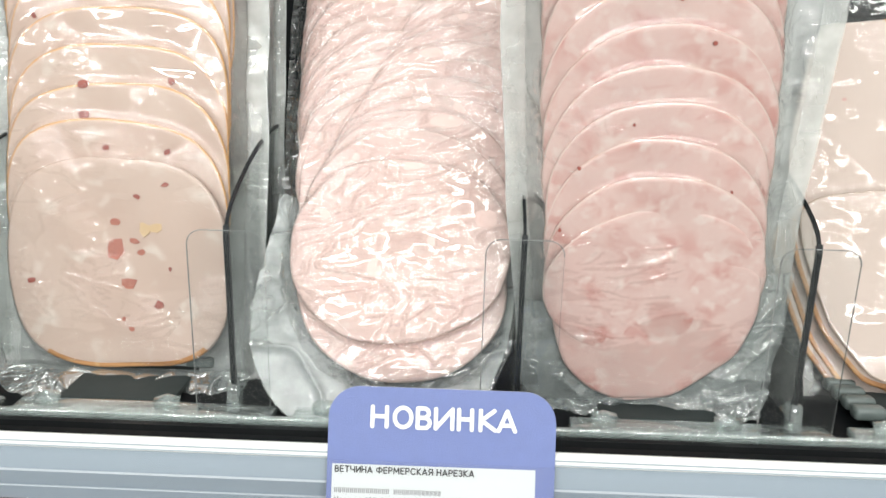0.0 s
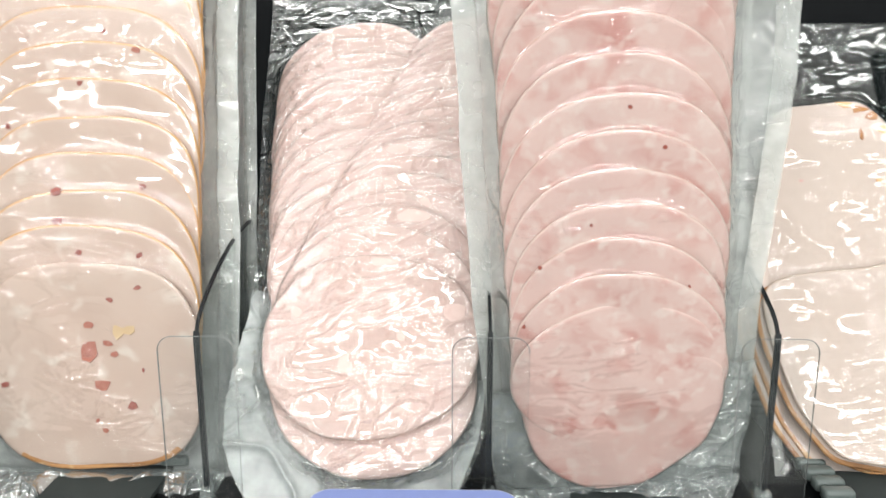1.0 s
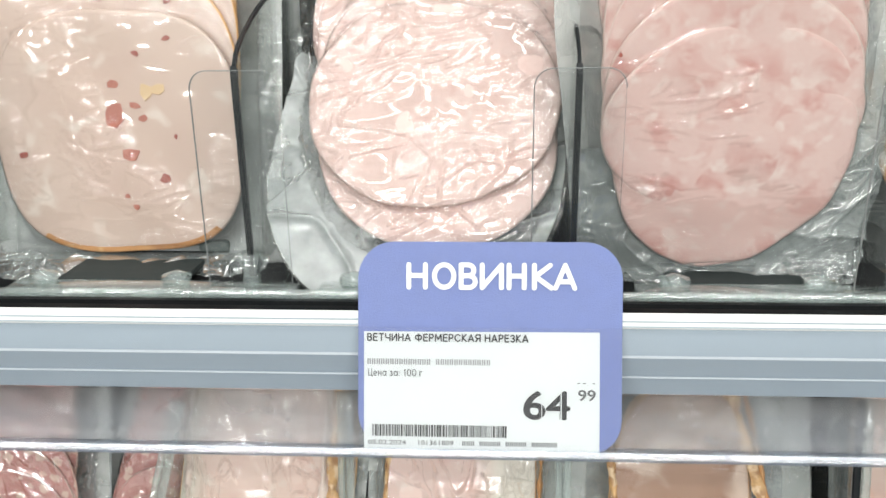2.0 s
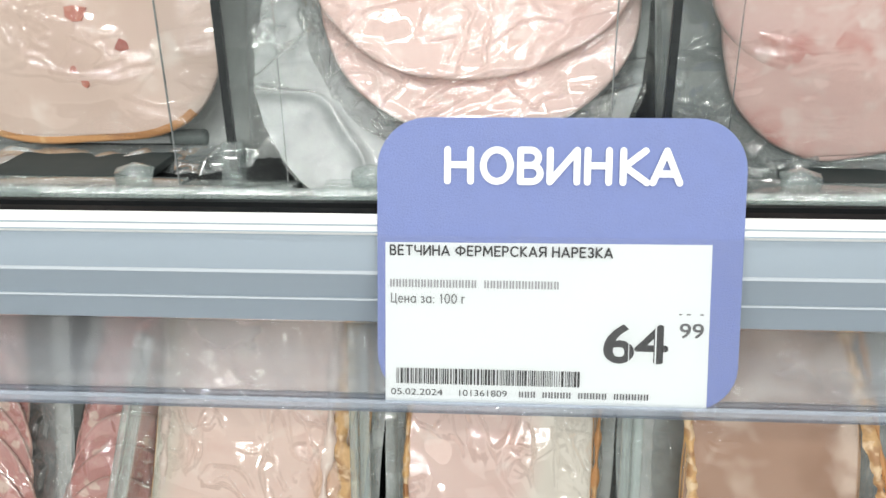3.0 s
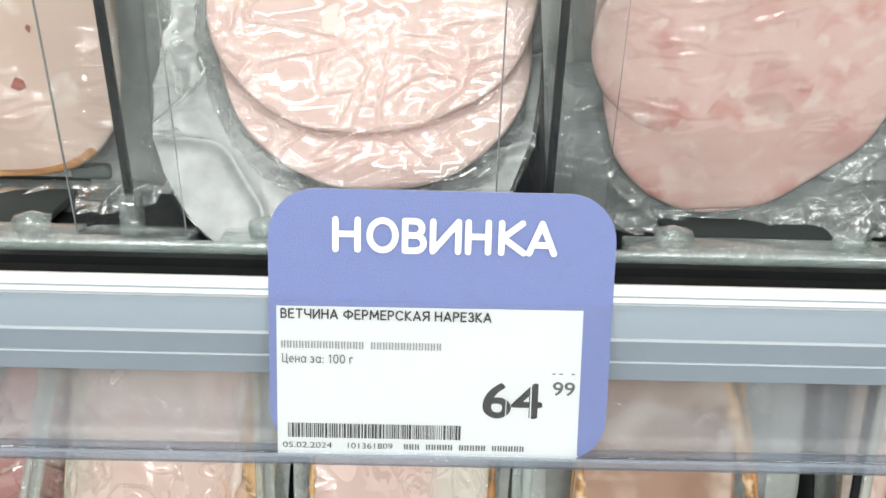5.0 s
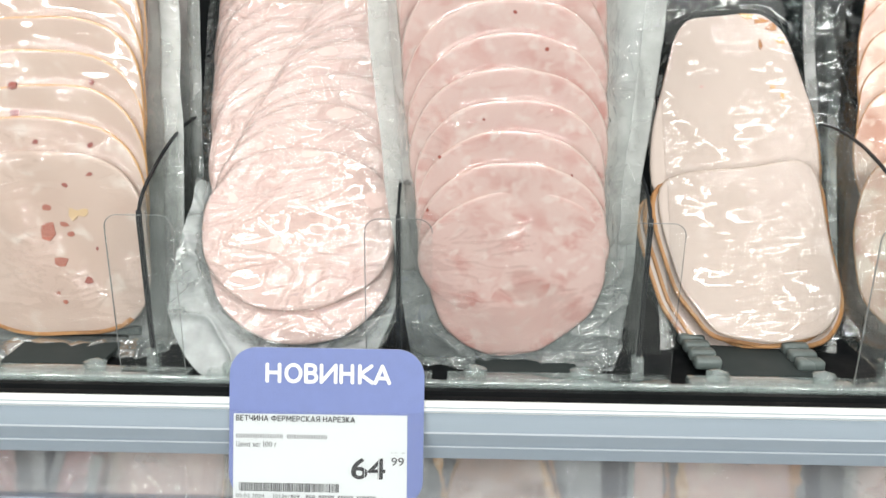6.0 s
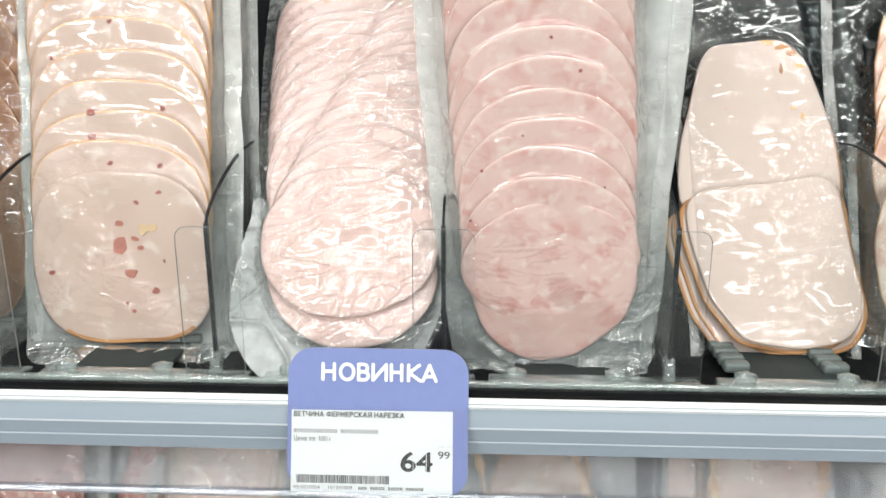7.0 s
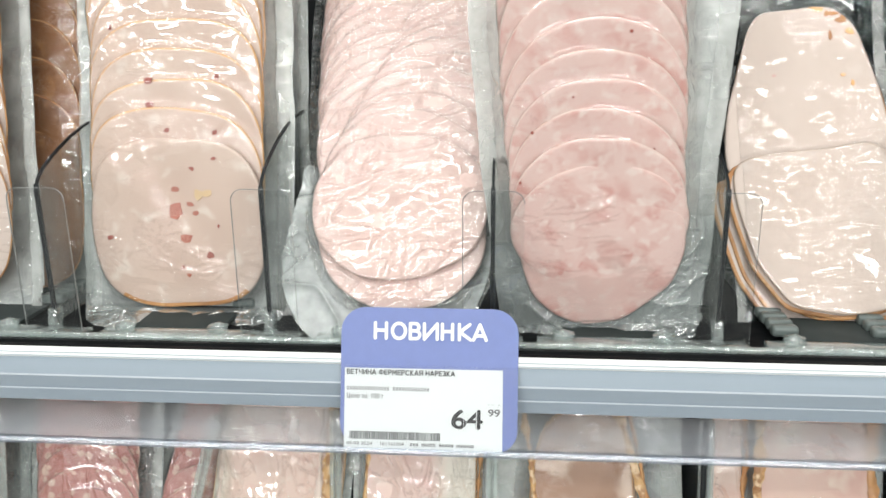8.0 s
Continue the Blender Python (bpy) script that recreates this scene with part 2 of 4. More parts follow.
STOP = clear("clear_stop", (0.975, 0.98, 0.98), 0.03, milk=0.012, milk_color=(0.70, 0.74, 0.73), boost=0.35)
STOP_EDGE = clear("clear_edge", (0.45, 0.50, 0.50), 0.05, milk=0.25)
CLEAR_BAR = clear("clear_bar", (0.88, 0.925, 0.915), 0.07, milk=0.17, milk_color=(0.76, 0.83, 0.82), boost=2.2)
SMOKE = clear("smoked_divider", (0.90, 0.915, 0.91), 0.06, milk=0.06, milk_color=(0.50, 0.55, 0.54), boost=0.5, most=0.15)
FLAP = clear("clear_flap", (0.985, 0.985, 0.99), 0.04, milk=0.012, boost=0.5)
FLAP_HAZY = clear("hazy_flap", (0.96, 0.965, 0.97), 0.3, milk=0.20, milk_color=(0.66, 0.67, 0.70), frost=0.20)
BLACK_EDGE = plain("black_edge", (0.010, 0.012, 0.014), 0.35, shine=0.2)
BLACK = plain("black_metal", (0.007, 0.008, 0.009), 0.5, grain=500, shine=0.06)
RAIL = plain("grey_rail", (0.33, 0.395, 0.455), 0.38, 0.0, 200, 0.04, 0.0, (0.05, 1, 1))
RAIL_HIGHLIGHT = plain("rail_highlight", (0.58, 0.63, 0.67), 0.35, 0.0, 200, 0.05, 0.02, (0.05, 1, 1))
# Rail colour lightened to carry the light that falls on its top.
RAIL_LIT = plain("lit_rail", (0.80, 0.81, 0.80), 0.3, 0.0, 200, 0.04, 0.02, (0.05, 1, 1))
CARD = plain("violet_card", (0.165, 0.212, 0.46), 0.42, grain=2200, vary=0.14, bump=0.4)
INK_PALE = plain("pale_ink", (0.30, 0.30, 0.31), 0.6, bump=0)
PAPER = plain("white_paper", (0.72, 0.755, 0.755), 0.6, grain=1500, vary=0.02, bump=0.03)
INK = plain("black_ink", (0.02, 0.02, 0.022), 0.6, bump=0)
INK_GREY = plain("grey_ink", (0.10, 0.10, 0.105), 0.6, bump=0)
INK_WHITE = plain("white_ink", (0.82, 0.83, 0.84), 0.5, bump=0)
CARD_EDGE = plain("card_edge", (0.75, 0.76, 0.82), 0.6)
ROLLER = plain("grey_roller", (0.13, 0.155, 0.15), 0.3, grain=300)
TRACK = plain("track_grey", (0.040, 0.048, 0.048), 0.6, shine=0.1)
WALL = plain("store_wall", (0.74, 0.74, 0.73), 0.7, grain=20)
FLOOR = plain("store_floor", (0.74, 0.73, 0.71), 0.3, grain=20)
CEILING = plain("store_ceiling", (0.75, 0.75, 0.74), 0.8, grain=20)


# ---------------------------------------------------------------- mesh helpers
def part(name, bm, material, parent=None, label="", smooth=True, more=()):
    me = bpy.data.meshes.new(name)
    bm.to_mesh(me)
    bm.free()
    for mat in (material, *more):
        me.materials.append(mat)
    if smooth:
        for f in me.polygons:
            f.use_smooth = True
    ob = new(name, me)
    if parent:
        ob.parent = parent
    if label:
        ob["label"] = label
    return ob


def box(x0, x1, y0, y1, z0, z1, bevel=0.0):
    bm = bmesh.new()
    v = [bm.verts.new((x, y, z)) for x in (x0, x1) for y in (y0, y1) for z in (z0, z1)]
    for q in ((0, 1, 3, 2), (4, 6, 7, 5), (0, 4, 5, 1), (2, 3, 7, 6), (0, 2, 6, 4), (1, 5, 7, 3)):
        bm.faces.new([v[i] for i in q])
    if bevel:
        bmesh.ops.bevel(bm, geom=bm.edges[:], offset=bevel, segments=2, affect="EDGES", profile=0.5)
    return bm


def extrude(profile, x0, x1, axis="x"):
    """A closed outline drawn out from x0 to x1. axis x: the outline is in (y, z); axis y: in (x, z)."""
    bm = bmesh.new()

    def at(p, s):
        return (s, p[0], p[1]) if axis == "x" else (p[0], s, p[1])
    a = [bm.verts.new(at(p, x0)) for p in profile]
    b = [bm.verts.new(at(p, x1)) for p in profile]
    n = len(profile)
    for i in range(n):
        bm.faces.new((a[i], a[(i + 1) % n], b[(i + 1) % n], b[i]))
    bm.faces.new(a[::-1])
    bm.faces.new(b)
    bmesh.ops.recalc_face_normals(bm, faces=bm.faces[:])
    return bm


def round_rect(x0, x1, z0, z1, r, steps=8):
    pts = []
    for cx, cz, a0, rr in ((x1 - r[0], z1 - r[0], 0, r[0]), (x0 + r[1], z1 - r[1], 90, r[1]), (x0 + r[2], z0 + r[2], 180, r[2]), (x1 - r[3], z0 + r[3], 270, r[3])):
        for i in range(steps + 1):
            a = radians(a0 + 90 * i / steps)
            pts.append((cx + rr * math.cos(a), cz + rr * math.sin(a)))
    return pts


def tube(path, r, sides=8):
    bm = bmesh.new()
    rings = []
    for i, p in enumerate(path):
        d = (Vector(path[min(i + 1, len(path) - 1)]) - Vector(path[max(i - 1, 0)])).normalized()
        q = d.to_track_quat("Z", "Y")
        rings.append([bm.verts.new(Vector(p) + q @ Vector((r * math.cos(6.2832 * k / sides), r * math.sin(6.2832 * k / sides), 0))) for k in range(sides)])
    for a, b in zip(rings, rings[1:]):
        for k in range(sides):
            bm.faces.new((a[k], a[(k + 1) % sides], b[(k + 1) % sides], b[k]))
    bm.faces.new(rings[0][::-1])
    bm.faces.new(rings[-1])
    return bm


def thing(name, m, label, category, group="", kind=""):
    ob = new(name)
    ob.empty_display_size = 0.02
    ob.matrix_world = m
    return tagged(ob, label, category, group, kind)


def structure(name, bm, material, label, smooth=False):
    return tagged(part(name, bm, material, smooth=smooth), label, "", "", "structure")


def lean(x, y, z, k, roll=0):
    """A pose whose Y runs up a plane that leans by k (metres back per metre up) and whose Z points out of it to the front."""
    up = Vector((0, k, 1)).normalized()
    m = Matrix(((1, 0, 0), (0, up.y, -up.z), (0, up.z, up.y))).to_4x4()
    return Matrix.Translation((x, y, z)) @ m @ pose(0, 0, 0, 0, 0, roll)


# ---------------------------------------------------------------- the store and the cabinet
# Unseen room; its pale floor is there to bounce light up at the packs.
structure("floor", box(-4, 4, -2.4, 1.2, -0.1, 0), FLOOR, "plain grey store floor")
structure("ceiling", box(-4, 4, -2.4, 1.2, 3.0, 3.1), CEILING, "plain white store ceiling")
# Unseen wall, set close and pale as a reflector facing the shelf.
structure("wall_south", box(-4, 4, -2.5, -2.4, 0, 3), WALL, "plain light wall added to close the room")
structure("wall_north", box(-4, 4, 1.2, 1.3, 0, 3), WALL, "plain light wall added to close the room behind the cabinet")
structure("wall_west", box(-4.1, -4, -2.4, 1.2, 0, 3), WALL, "plain light wall added to close the room")
structure("wall_east", box(4, 4.1, -2.4, 1.2, 0, 3), WALL, "plain light wall added to close the room")
structure("cabinet_back", box(-0.96, 0.96, 0.72, 0.76, 0.1, 2.1), BLACK, "black back panel of the chilled cabinet")
structure("cabinet_side_west", box(-1.0, -0.962, 0.25, 0.76, 0.0, 2.1), BLACK, "black side panel of the chilled cabinet")
structure("cabinet_side_east", box(0.962, 1.0, 0.25, 0.76, 0.0, 2.1), BLACK, "black side panel of the chilled cabinet")
structure("cabinet_base", box(-0.96, 0.96, 0.25, 0.718, 0.0, 0.95), BLACK, "black base of the chilled cabinet")

X0, X1 = -0.9, 0.9
# upper shelf: a black deck that slopes down to the front, with a grooved black nose
structure("shelf_upper", extrude([(0.3015, 1.1975), (0.306, 1.1985), (0.308, 1.1955), (0.312, 1.1955), (0.3135, 1.1985), (0.318, 1.1985), (0.322, 1.196),
                                  (0.715, 1.262), (0.715, 1.25), (0.33, 1.183), (0.3015, 1.183)], X0, X1), BLACK, "black metal shelf deck sloping to the front")
structure("shelf_lower", extrude([(0.32, 0.985), (0.715, 1.05), (0.715, 1.04), (0.32, 0.965)], X0, X1), BLACK, "black metal lower shelf deck")

# price rail along the shelf's nose
rail = thing("price_rail", pose(0, 0.2965, 1.175), "grey shelf-edge price rail with a clear plastic flap", "price rail")
RO = Vector((0, 0.2965, 1.175))


def rel(profile):
    return [(y - RO.y, z - RO.z) for y, z in profile]


part("body", extrude(rel([(0.2985, 1.1935), (0.2985, 1.1845), (0.3080, 1.1694), (0.3100, 1.1691), (0.3100, 1.1825), (0.3013, 1.1825), (0.3013, 1.1935)]), X0, X1), RAIL, rail, "", False)
# Thin strips in lighter grey; the colour paints the highlight on each.
for gz, gh, gy in ((1.1848, 0.0008, 0.2982), (1.1768, 0.0005, 0.3027)):
    part("ridge", extrude(rel([(gy, gz), (gy, gz - gh), (gy + 0.0012, gz - gh), (gy + 0.0012, gz)]), X0, X1), RAIL_HIGHLIGHT, rail, "thin ridge with its highlight in the colour", False)
# Grey strips on the lip, painting the shade of its grooves.
for gz, gh in ((1.19625, 0.00035), (1.1946, 0.0003)):
    part("groove", extrude(rel([(0.29675, gz), (0.29675, gz - gh), (0.2985, gz - gh), (0.2985, gz)]), X0, X1), RAIL, rail, "thin grey line drawn for a groove", False)
# The lip's brightness under overhead light is put into its colour.
part("top_lip", extrude(rel([(0.3012, 1.1980), (0.2990, 1.1984), (0.2985, 1.1976), (0.2980, 1.1972), (0.2969, 1.1960), (0.2969, 1.1942), (0.2975, 1.1936), (0.3012, 1.1937)]), X0, X1), RAIL_LIT, rail, "top lip, coloured white as if lit from above", False)
part("flap", extrude(rel([(0.29415, 1.1943), (0.2906, 1.1560), (0.2912, 1.1560), (0.29475, 1.1943)]), X0, X1), FLAP, rail, "clear plastic label flap", False)
part("back_flap", extrude(rel([(0.3165, 1.1663), (0.2975, 1.1545), (0.2979, 1.1545), (0.3172, 1.1663)]), X0, X1), FLAP_HAZY, rail, "clear plastic back of the label pocket", False)
part("bottom_lip", extrude(rel([(0.2900, 1.1560), (0.2896, 1.1540), (0.2905, 1.1528), (0.2975, 1.1530), (0.2980, 1.1543), (0.2910, 1.1546), (0.2906, 1.1558)]), X0, X1),
     clear("clear_lip", (0.80, 0.84, 0.90), 0.10, milk=0.24, milk_color=(0.50, 0.55, 0.64), boost=1.2), rail, "clear rounded bottom lip", False)

# ---------------------------------------------------------------- price card
CK = 0.1
card = thing("price_card", lean(-0.006, 0.2918, 1.1545, CK), "violet price card with a white paper label and black print", "price card")


def cz(z):
    return (z - 1.1545) * math.sqrt(1 + CK * CK)


def sheet(pts, z0, z1):
    bm = bmesh.new()
    a = [bm.verts.new((x + 0.006, cz(y), z0)) for x, y in pts]
    b = [bm.verts.new((x + 0.006, cz(y), z1)) for x, y in pts]
    n = len(pts)
    bm.faces.new(a[::-1])
    bm.faces.new(b)
    for i in range(n):
        f = bm.faces.new((a[i], a[(i + 1) % n], b[(i + 1) % n], b[i]))
        f.material_index = 1
    return bm


part("card", sheet(round_rect(-0.0475, 0.0353, 1.1548, 1.2208, (0.0115, 0.0115, 0.012, 0.010)), -0.0004, 0.0), CARD, card, "violet card with rounded corners", False, (CARD_EDGE,))
paper = part("paper_label", sheet([(-0.0456, 1.1547), (0.0285, 1.1547), (0.0283, 1.1928), (-0.0456, 1.1925)], 0.0001, 0.0003), PAPER, card, "white paper label", False, (PAPER,))


def lettering(name, text, x0, x1, z, height, ink, bold=0.0, label=""):
    """Flat letters from x0 to x1, standing on height z."""
    cu = bpy.data.curves.new(name, "FONT")
    cu.body, cu.size, cu.offset, cu.resolution_u = text, 1.0, 0.0, 4
    tmp = new(name, cu)
    bpy.context.view_layer.update()
    me = bpy.data.meshes.new_from_object(tmp.evaluated_get(bpy.context.evaluated_depsgraph_get()))
    bpy.data.objects.remove(tmp)
    n = len(me.vertices)
    co = np.empty(n * 3)
    me.vertices.foreach_get("co", co)
    co = co.reshape(n, 3)
    lo, hi = co.min(0), co.max(0)
    co[:, 0] = (co[:, 0] - lo[0]) / (hi[0] - lo[0]) * (x1 - x0) + x0 + 0.006
    co[:, 1] = (co[:, 1] - lo[1]) / (hi[1] - lo[1]) * height + cz(z)
    co[:, 2] = 0.00045
    me.vertices.foreach_set("co", co.ravel())
    me.materials.clear()
    me.materials.append(ink)
    if bold:
        bm = bmesh.new()
        for k, (dx, dy) in enumerate(((-1, 0), (1, 0), (0, 1), (0, -1), (0, 0))):
            before = len(bm.verts)
            bm.from_mesh(me)
            bm.verts.ensure_lookup_table()
            for v in bm.verts[before:]:
                v.co += Vector((dx * bold * height, dy * bold * height * 0.6, k * 0.000004))
        bm.to_mesh(me)
        bm.free()
    ob = new(name, me)
    ob.parent = paper
    ob["label"] = label or "printed words"
    return ob


def bars(name, spans, z0, z1, ink, label):
    bm = bmesh.new()
    lift = 0.00052 if name == "print_gap" else 0.00045
    for a, b in spans:
        v = [bm.verts.new((x + 0.006, cz(z), lift)) for x, z in ((a, z0), (b, z0), (b, z1), (a, z1))]
        bm.faces.new(v)
    return part(name, bm, ink, paper, label, False)


def strokes(name, lines, half, ink, label):
    """Letters drawn as flat round-ended strokes."""
    bm = bmesh.new()
    lift = 0.00045
    for line in lines:
        lift += 0.000004
        for (a, b), (c, d) in zip(line, line[1:]):
            ang = math.atan2(d - b, c - a)
            pts = [(c + half * math.cos(ang + q), d + half * math.sin(ang + q)) for q in np.linspace(-math.pi / 2, math.pi / 2, 7)]
            pts += [(a + half * math.cos(ang + q), b + half * math.sin(ang + q)) for q in np.linspace(math.pi / 2, 3 * math.pi / 2, 7)]
            bm.faces.new([bm.verts.new((x + 0.006, cz(z), lift)) for x, z in pts])
            lift += 0.000001
    return part(name, bm, ink, card if name == "heading" else paper, label, False)


def arc(cx, cy, rx, ry, a0, a1, n=14):
    return [(cx + rx * math.cos(radians(a0 + (a1 - a0) * i / n)), cy + ry * math.sin(radians(a0 + (a1 - a0) * i / n))) for i in range(n + 1)]


# heading letters, each one unit high and one wide
UNIT = {"Н": [[(0, 0), (0, 1)], [(1, 0), (1, 1)], [(0, 0.52), (1, 0.52)]],
        "О": [arc(0.5, 0.5, 0.5, 0.5, 0, 360, 28)],
        "В": [[(0, 0), (0, 1), (0.5, 1)] + arc(0.5, 0.76, 0.4, 0.24, 90, -90)[1:] + [(0, 0.52)], [(0, 0.52), (0.55, 0.52)] + arc(0.55, 0.26, 0.45, 0.26, 90, -90)[1:] + [(0, 0)]],
        "И": [[(0, 1), (0, 0), (1, 1), (1, 0)]],
        "К": [[(0, 0), (0, 1)], [(0.92, 1), (0.06, 0.5), (1, 0)]],
        "А": [[(0, 0), (0.5, 1), (1, 0)], [(0.2, 0.28), (0.8, 0.28)]]}
lines = []
for ch, at, wide in (("Н", 8, 53), ("О", 90, 62), ("В", 175, 45), ("И", 242, 61), ("Н", 327, 48), ("К", 407, 54), ("А", 474, 60)):
    lines += [[(at - 8 + a * wide, b) for a, b in ln] for ln in UNIT[ch]]
total = 474 - 8 + 60
HALF = 0.00078
lines = [[(-0.0322 + HALF + a / total * (0.0534 - 2 * HALF), 1.2058 + HALF + b * (0.0086 - 2 * HALF)) for a, b in ln] for ln in lines]
strokes("heading", lines, HALF, INK_WHITE, "white heading letters")
UNIT.update({"Е": [[(1, 1), (0, 1), (0, 0), (1, 0)], [(0, 0.52), (0.9, 0.52)]], "Т": [[(0, 1), (1, 1)], [(0.5, 1), (0.5, 0)]],
             "Ч": [[(0, 1), (0, 0.6)] + arc(0.4, 0.62, 0.4, 0.22, 180, 270)[1:] + [(1, 0.4)], [(1, 1), (1, 0)]],
             "Ф": [arc(0.5, 0.52, 0.5, 0.34, 0, 360, 24), [(0.5, 1), (0.5, 0)]], "Р": [[(0, 0), (0, 1), (0.55, 1)] + arc(0.55, 0.73, 0.45, 0.27, 90, -90)[1:] + [(0, 0.46)]],
             "М": [[(0, 0), (0.08, 1), (0.5, 0.25), (0.92, 1), (1, 0)]], "С": [arc(0.55, 0.5, 0.55, 0.5, 45, 315, 20)],
             "Я": [[(1, 0), (1, 1), (0.45, 1)] + arc(0.45, 0.73, 0.45, 0.27, 90, 270)[1:] + [(1, 0.46)], [(0.55, 0.46), (0, 0)]],
             "З": [arc(0.45, 0.75, 0.45, 0.25, 150, -90, 14), arc(0.48, 0.26, 0.5, 0.26, 90, -150, 14)],
             "Ц": [[(0, 1), (0, 0), (1.1, 0), (1.1, -0.2)], [(0.9, 1), (0.9, 0)]], "е": [[(0, 0.36), (1, 0.36)] + arc(0.5, 0.34, 0.5, 0.34, 5, 310, 18)],
             "н": [[(0, 0), (0, 0.68)], [(1, 0), (1, 0.68)], [(0, 0.36), (1, 0.36)]], "а": [arc(0.5, 0.34, 0.5, 0.34, 0, 360, 18), [(1, 0), (1, 0.68)]],
             "з": [arc(0.45, 0.52, 0.42, 0.17, 150, -90, 10), arc(0.48, 0.18, 0.5, 0.18, 90, -150, 10)], ":": [[(0.5, 0.02), (0.5, 0.06)], [(0.5, 0.55), (0.5, 0.59)]],
             "1": [[(0.2, 0.85), (0.6, 1), (0.6, 0)]], "0": [arc(0.5, 0.5, 0.5, 0.5, 0, 360, 20)], "г": [[(0, 0), (0, 0.68), (0.85, 0.68)]]})
WIDE = {"О": 0.9, "М": 0.85, "Ф": 0.9, "Е": 0.5, "Р": 0.52, "В": 0.52, "Т": 0.62, "З": 0.5, "С": 0.72, " ": 0.12, ":": 0.15, "1": 0.35, "е": 0.55, "н": 0.48, "а": 0.58, "з": 0.42, "г": 0.4, "0": 0.6, "К": 0.56, "А": 0.72}


def written(name, text, x0, x1, z, height, half, ink, label):
    """A line of round-ended strokes from x0 to x1."""
    out, at = [], 0.0
    for ch in text:
        wide = WIDE.get(ch, 0.62)
        out += [[(at + a * wide, b) for a, b in ln] for ln in UNIT.get(ch, [])]
        at += wide + 0.3
    at -= 0.3
    out = [[(x0 + half + a / at * (x1 - x0 - 2 * half), z + half + b * (height - 2 * half)) for a, b in ln] for ln in out]
    return strokes(name, out, half, ink, label)


written("product_line", "ВЕТЧИНА ФЕРМЕРСКАЯ НАРЕЗКА", -0.0446, 0.0062, 1.1895, 0.0025, 0.00020, INK, "black product words")


def blocks(words, x0, x1):
    """One narrow block a letter, for words of the given lengths between x0 and x1."""
    pitch = (x1 - x0) / (sum(words) + len(words) - 1)
    out, at = [], x0
    for n in words:
        out += [(at + pitch * (i + 0.06), at + pitch * (i + 0.34)) for i in range(n)] + [(at + pitch * (i + 0.52), at + pitch * (i + 0.80)) for i in range(n)]
        at += pitch * (n + 1)
    return out


bars("maker_line", blocks((14, 12), -0.0446, -0.0055), 1.1822, 1.1840, INK_PALE, "thin grey bars of print")
written("unit_line", "Цена за: 100 г", -0.0443, -0.0270, 1.1785, 0.0023, 0.00013, INK_GREY, "small dark print")
lettering("price", "64", 0.0050, 0.0190, 1.1655, 0.0088, INK, 0.04, "bold black price figures")
lettering("price_small", "99", 0.0218, 0.0271, 1.1715, 0.0034, INK_GREY, 0.025, "small price figures")
lettering("date_line", "05.02.2024", -0.0443, -0.0322, 1.1568, 0.0015, INK, 0.0, "small date figures")
lettering("number_line", "101361809", -0.0283, -0.0172, 1.1568, 0.0015, INK, 0.0, "small figures")
bars("firm_line", blocks((3, 5, 5, 6), -0.0145, 0.0155), 1.1568, 1.1582, INK_GREY, "small grey bars of print")
rng = random.Random(4)
spans, bx = [], -0.0430
while bx < -0.0008:
    w = rng.choice((0.00018, 0.00018, 0.00036, 0.00055))
    spans.append((bx, min(bx + w, 0.0)))
    bx += w + rng.choice((0.00018, 0.0002, 0.00036))
bars("print_gap", [(0.01035, 0.01055), (0.0163, 0.01665)], 1.1650, 1.1750, PAPER, "pale print flaw")
bars("print_speck", [(0.0215, 0.0222), (0.0232, 0.0241), (0.0262, 0.0270)], 1.1768, 1.1771, INK_GREY, "small print flaw")
bars("barcode", spans, 1.1595, 1.1632, INK, "black barcode stripes")

# ---------------------------------------------------------------- dividers with clear stops
DIV_X = [-0.315, -0.2045, -0.0905, 0.0225, 0.1320, 0.2455, 0.356]


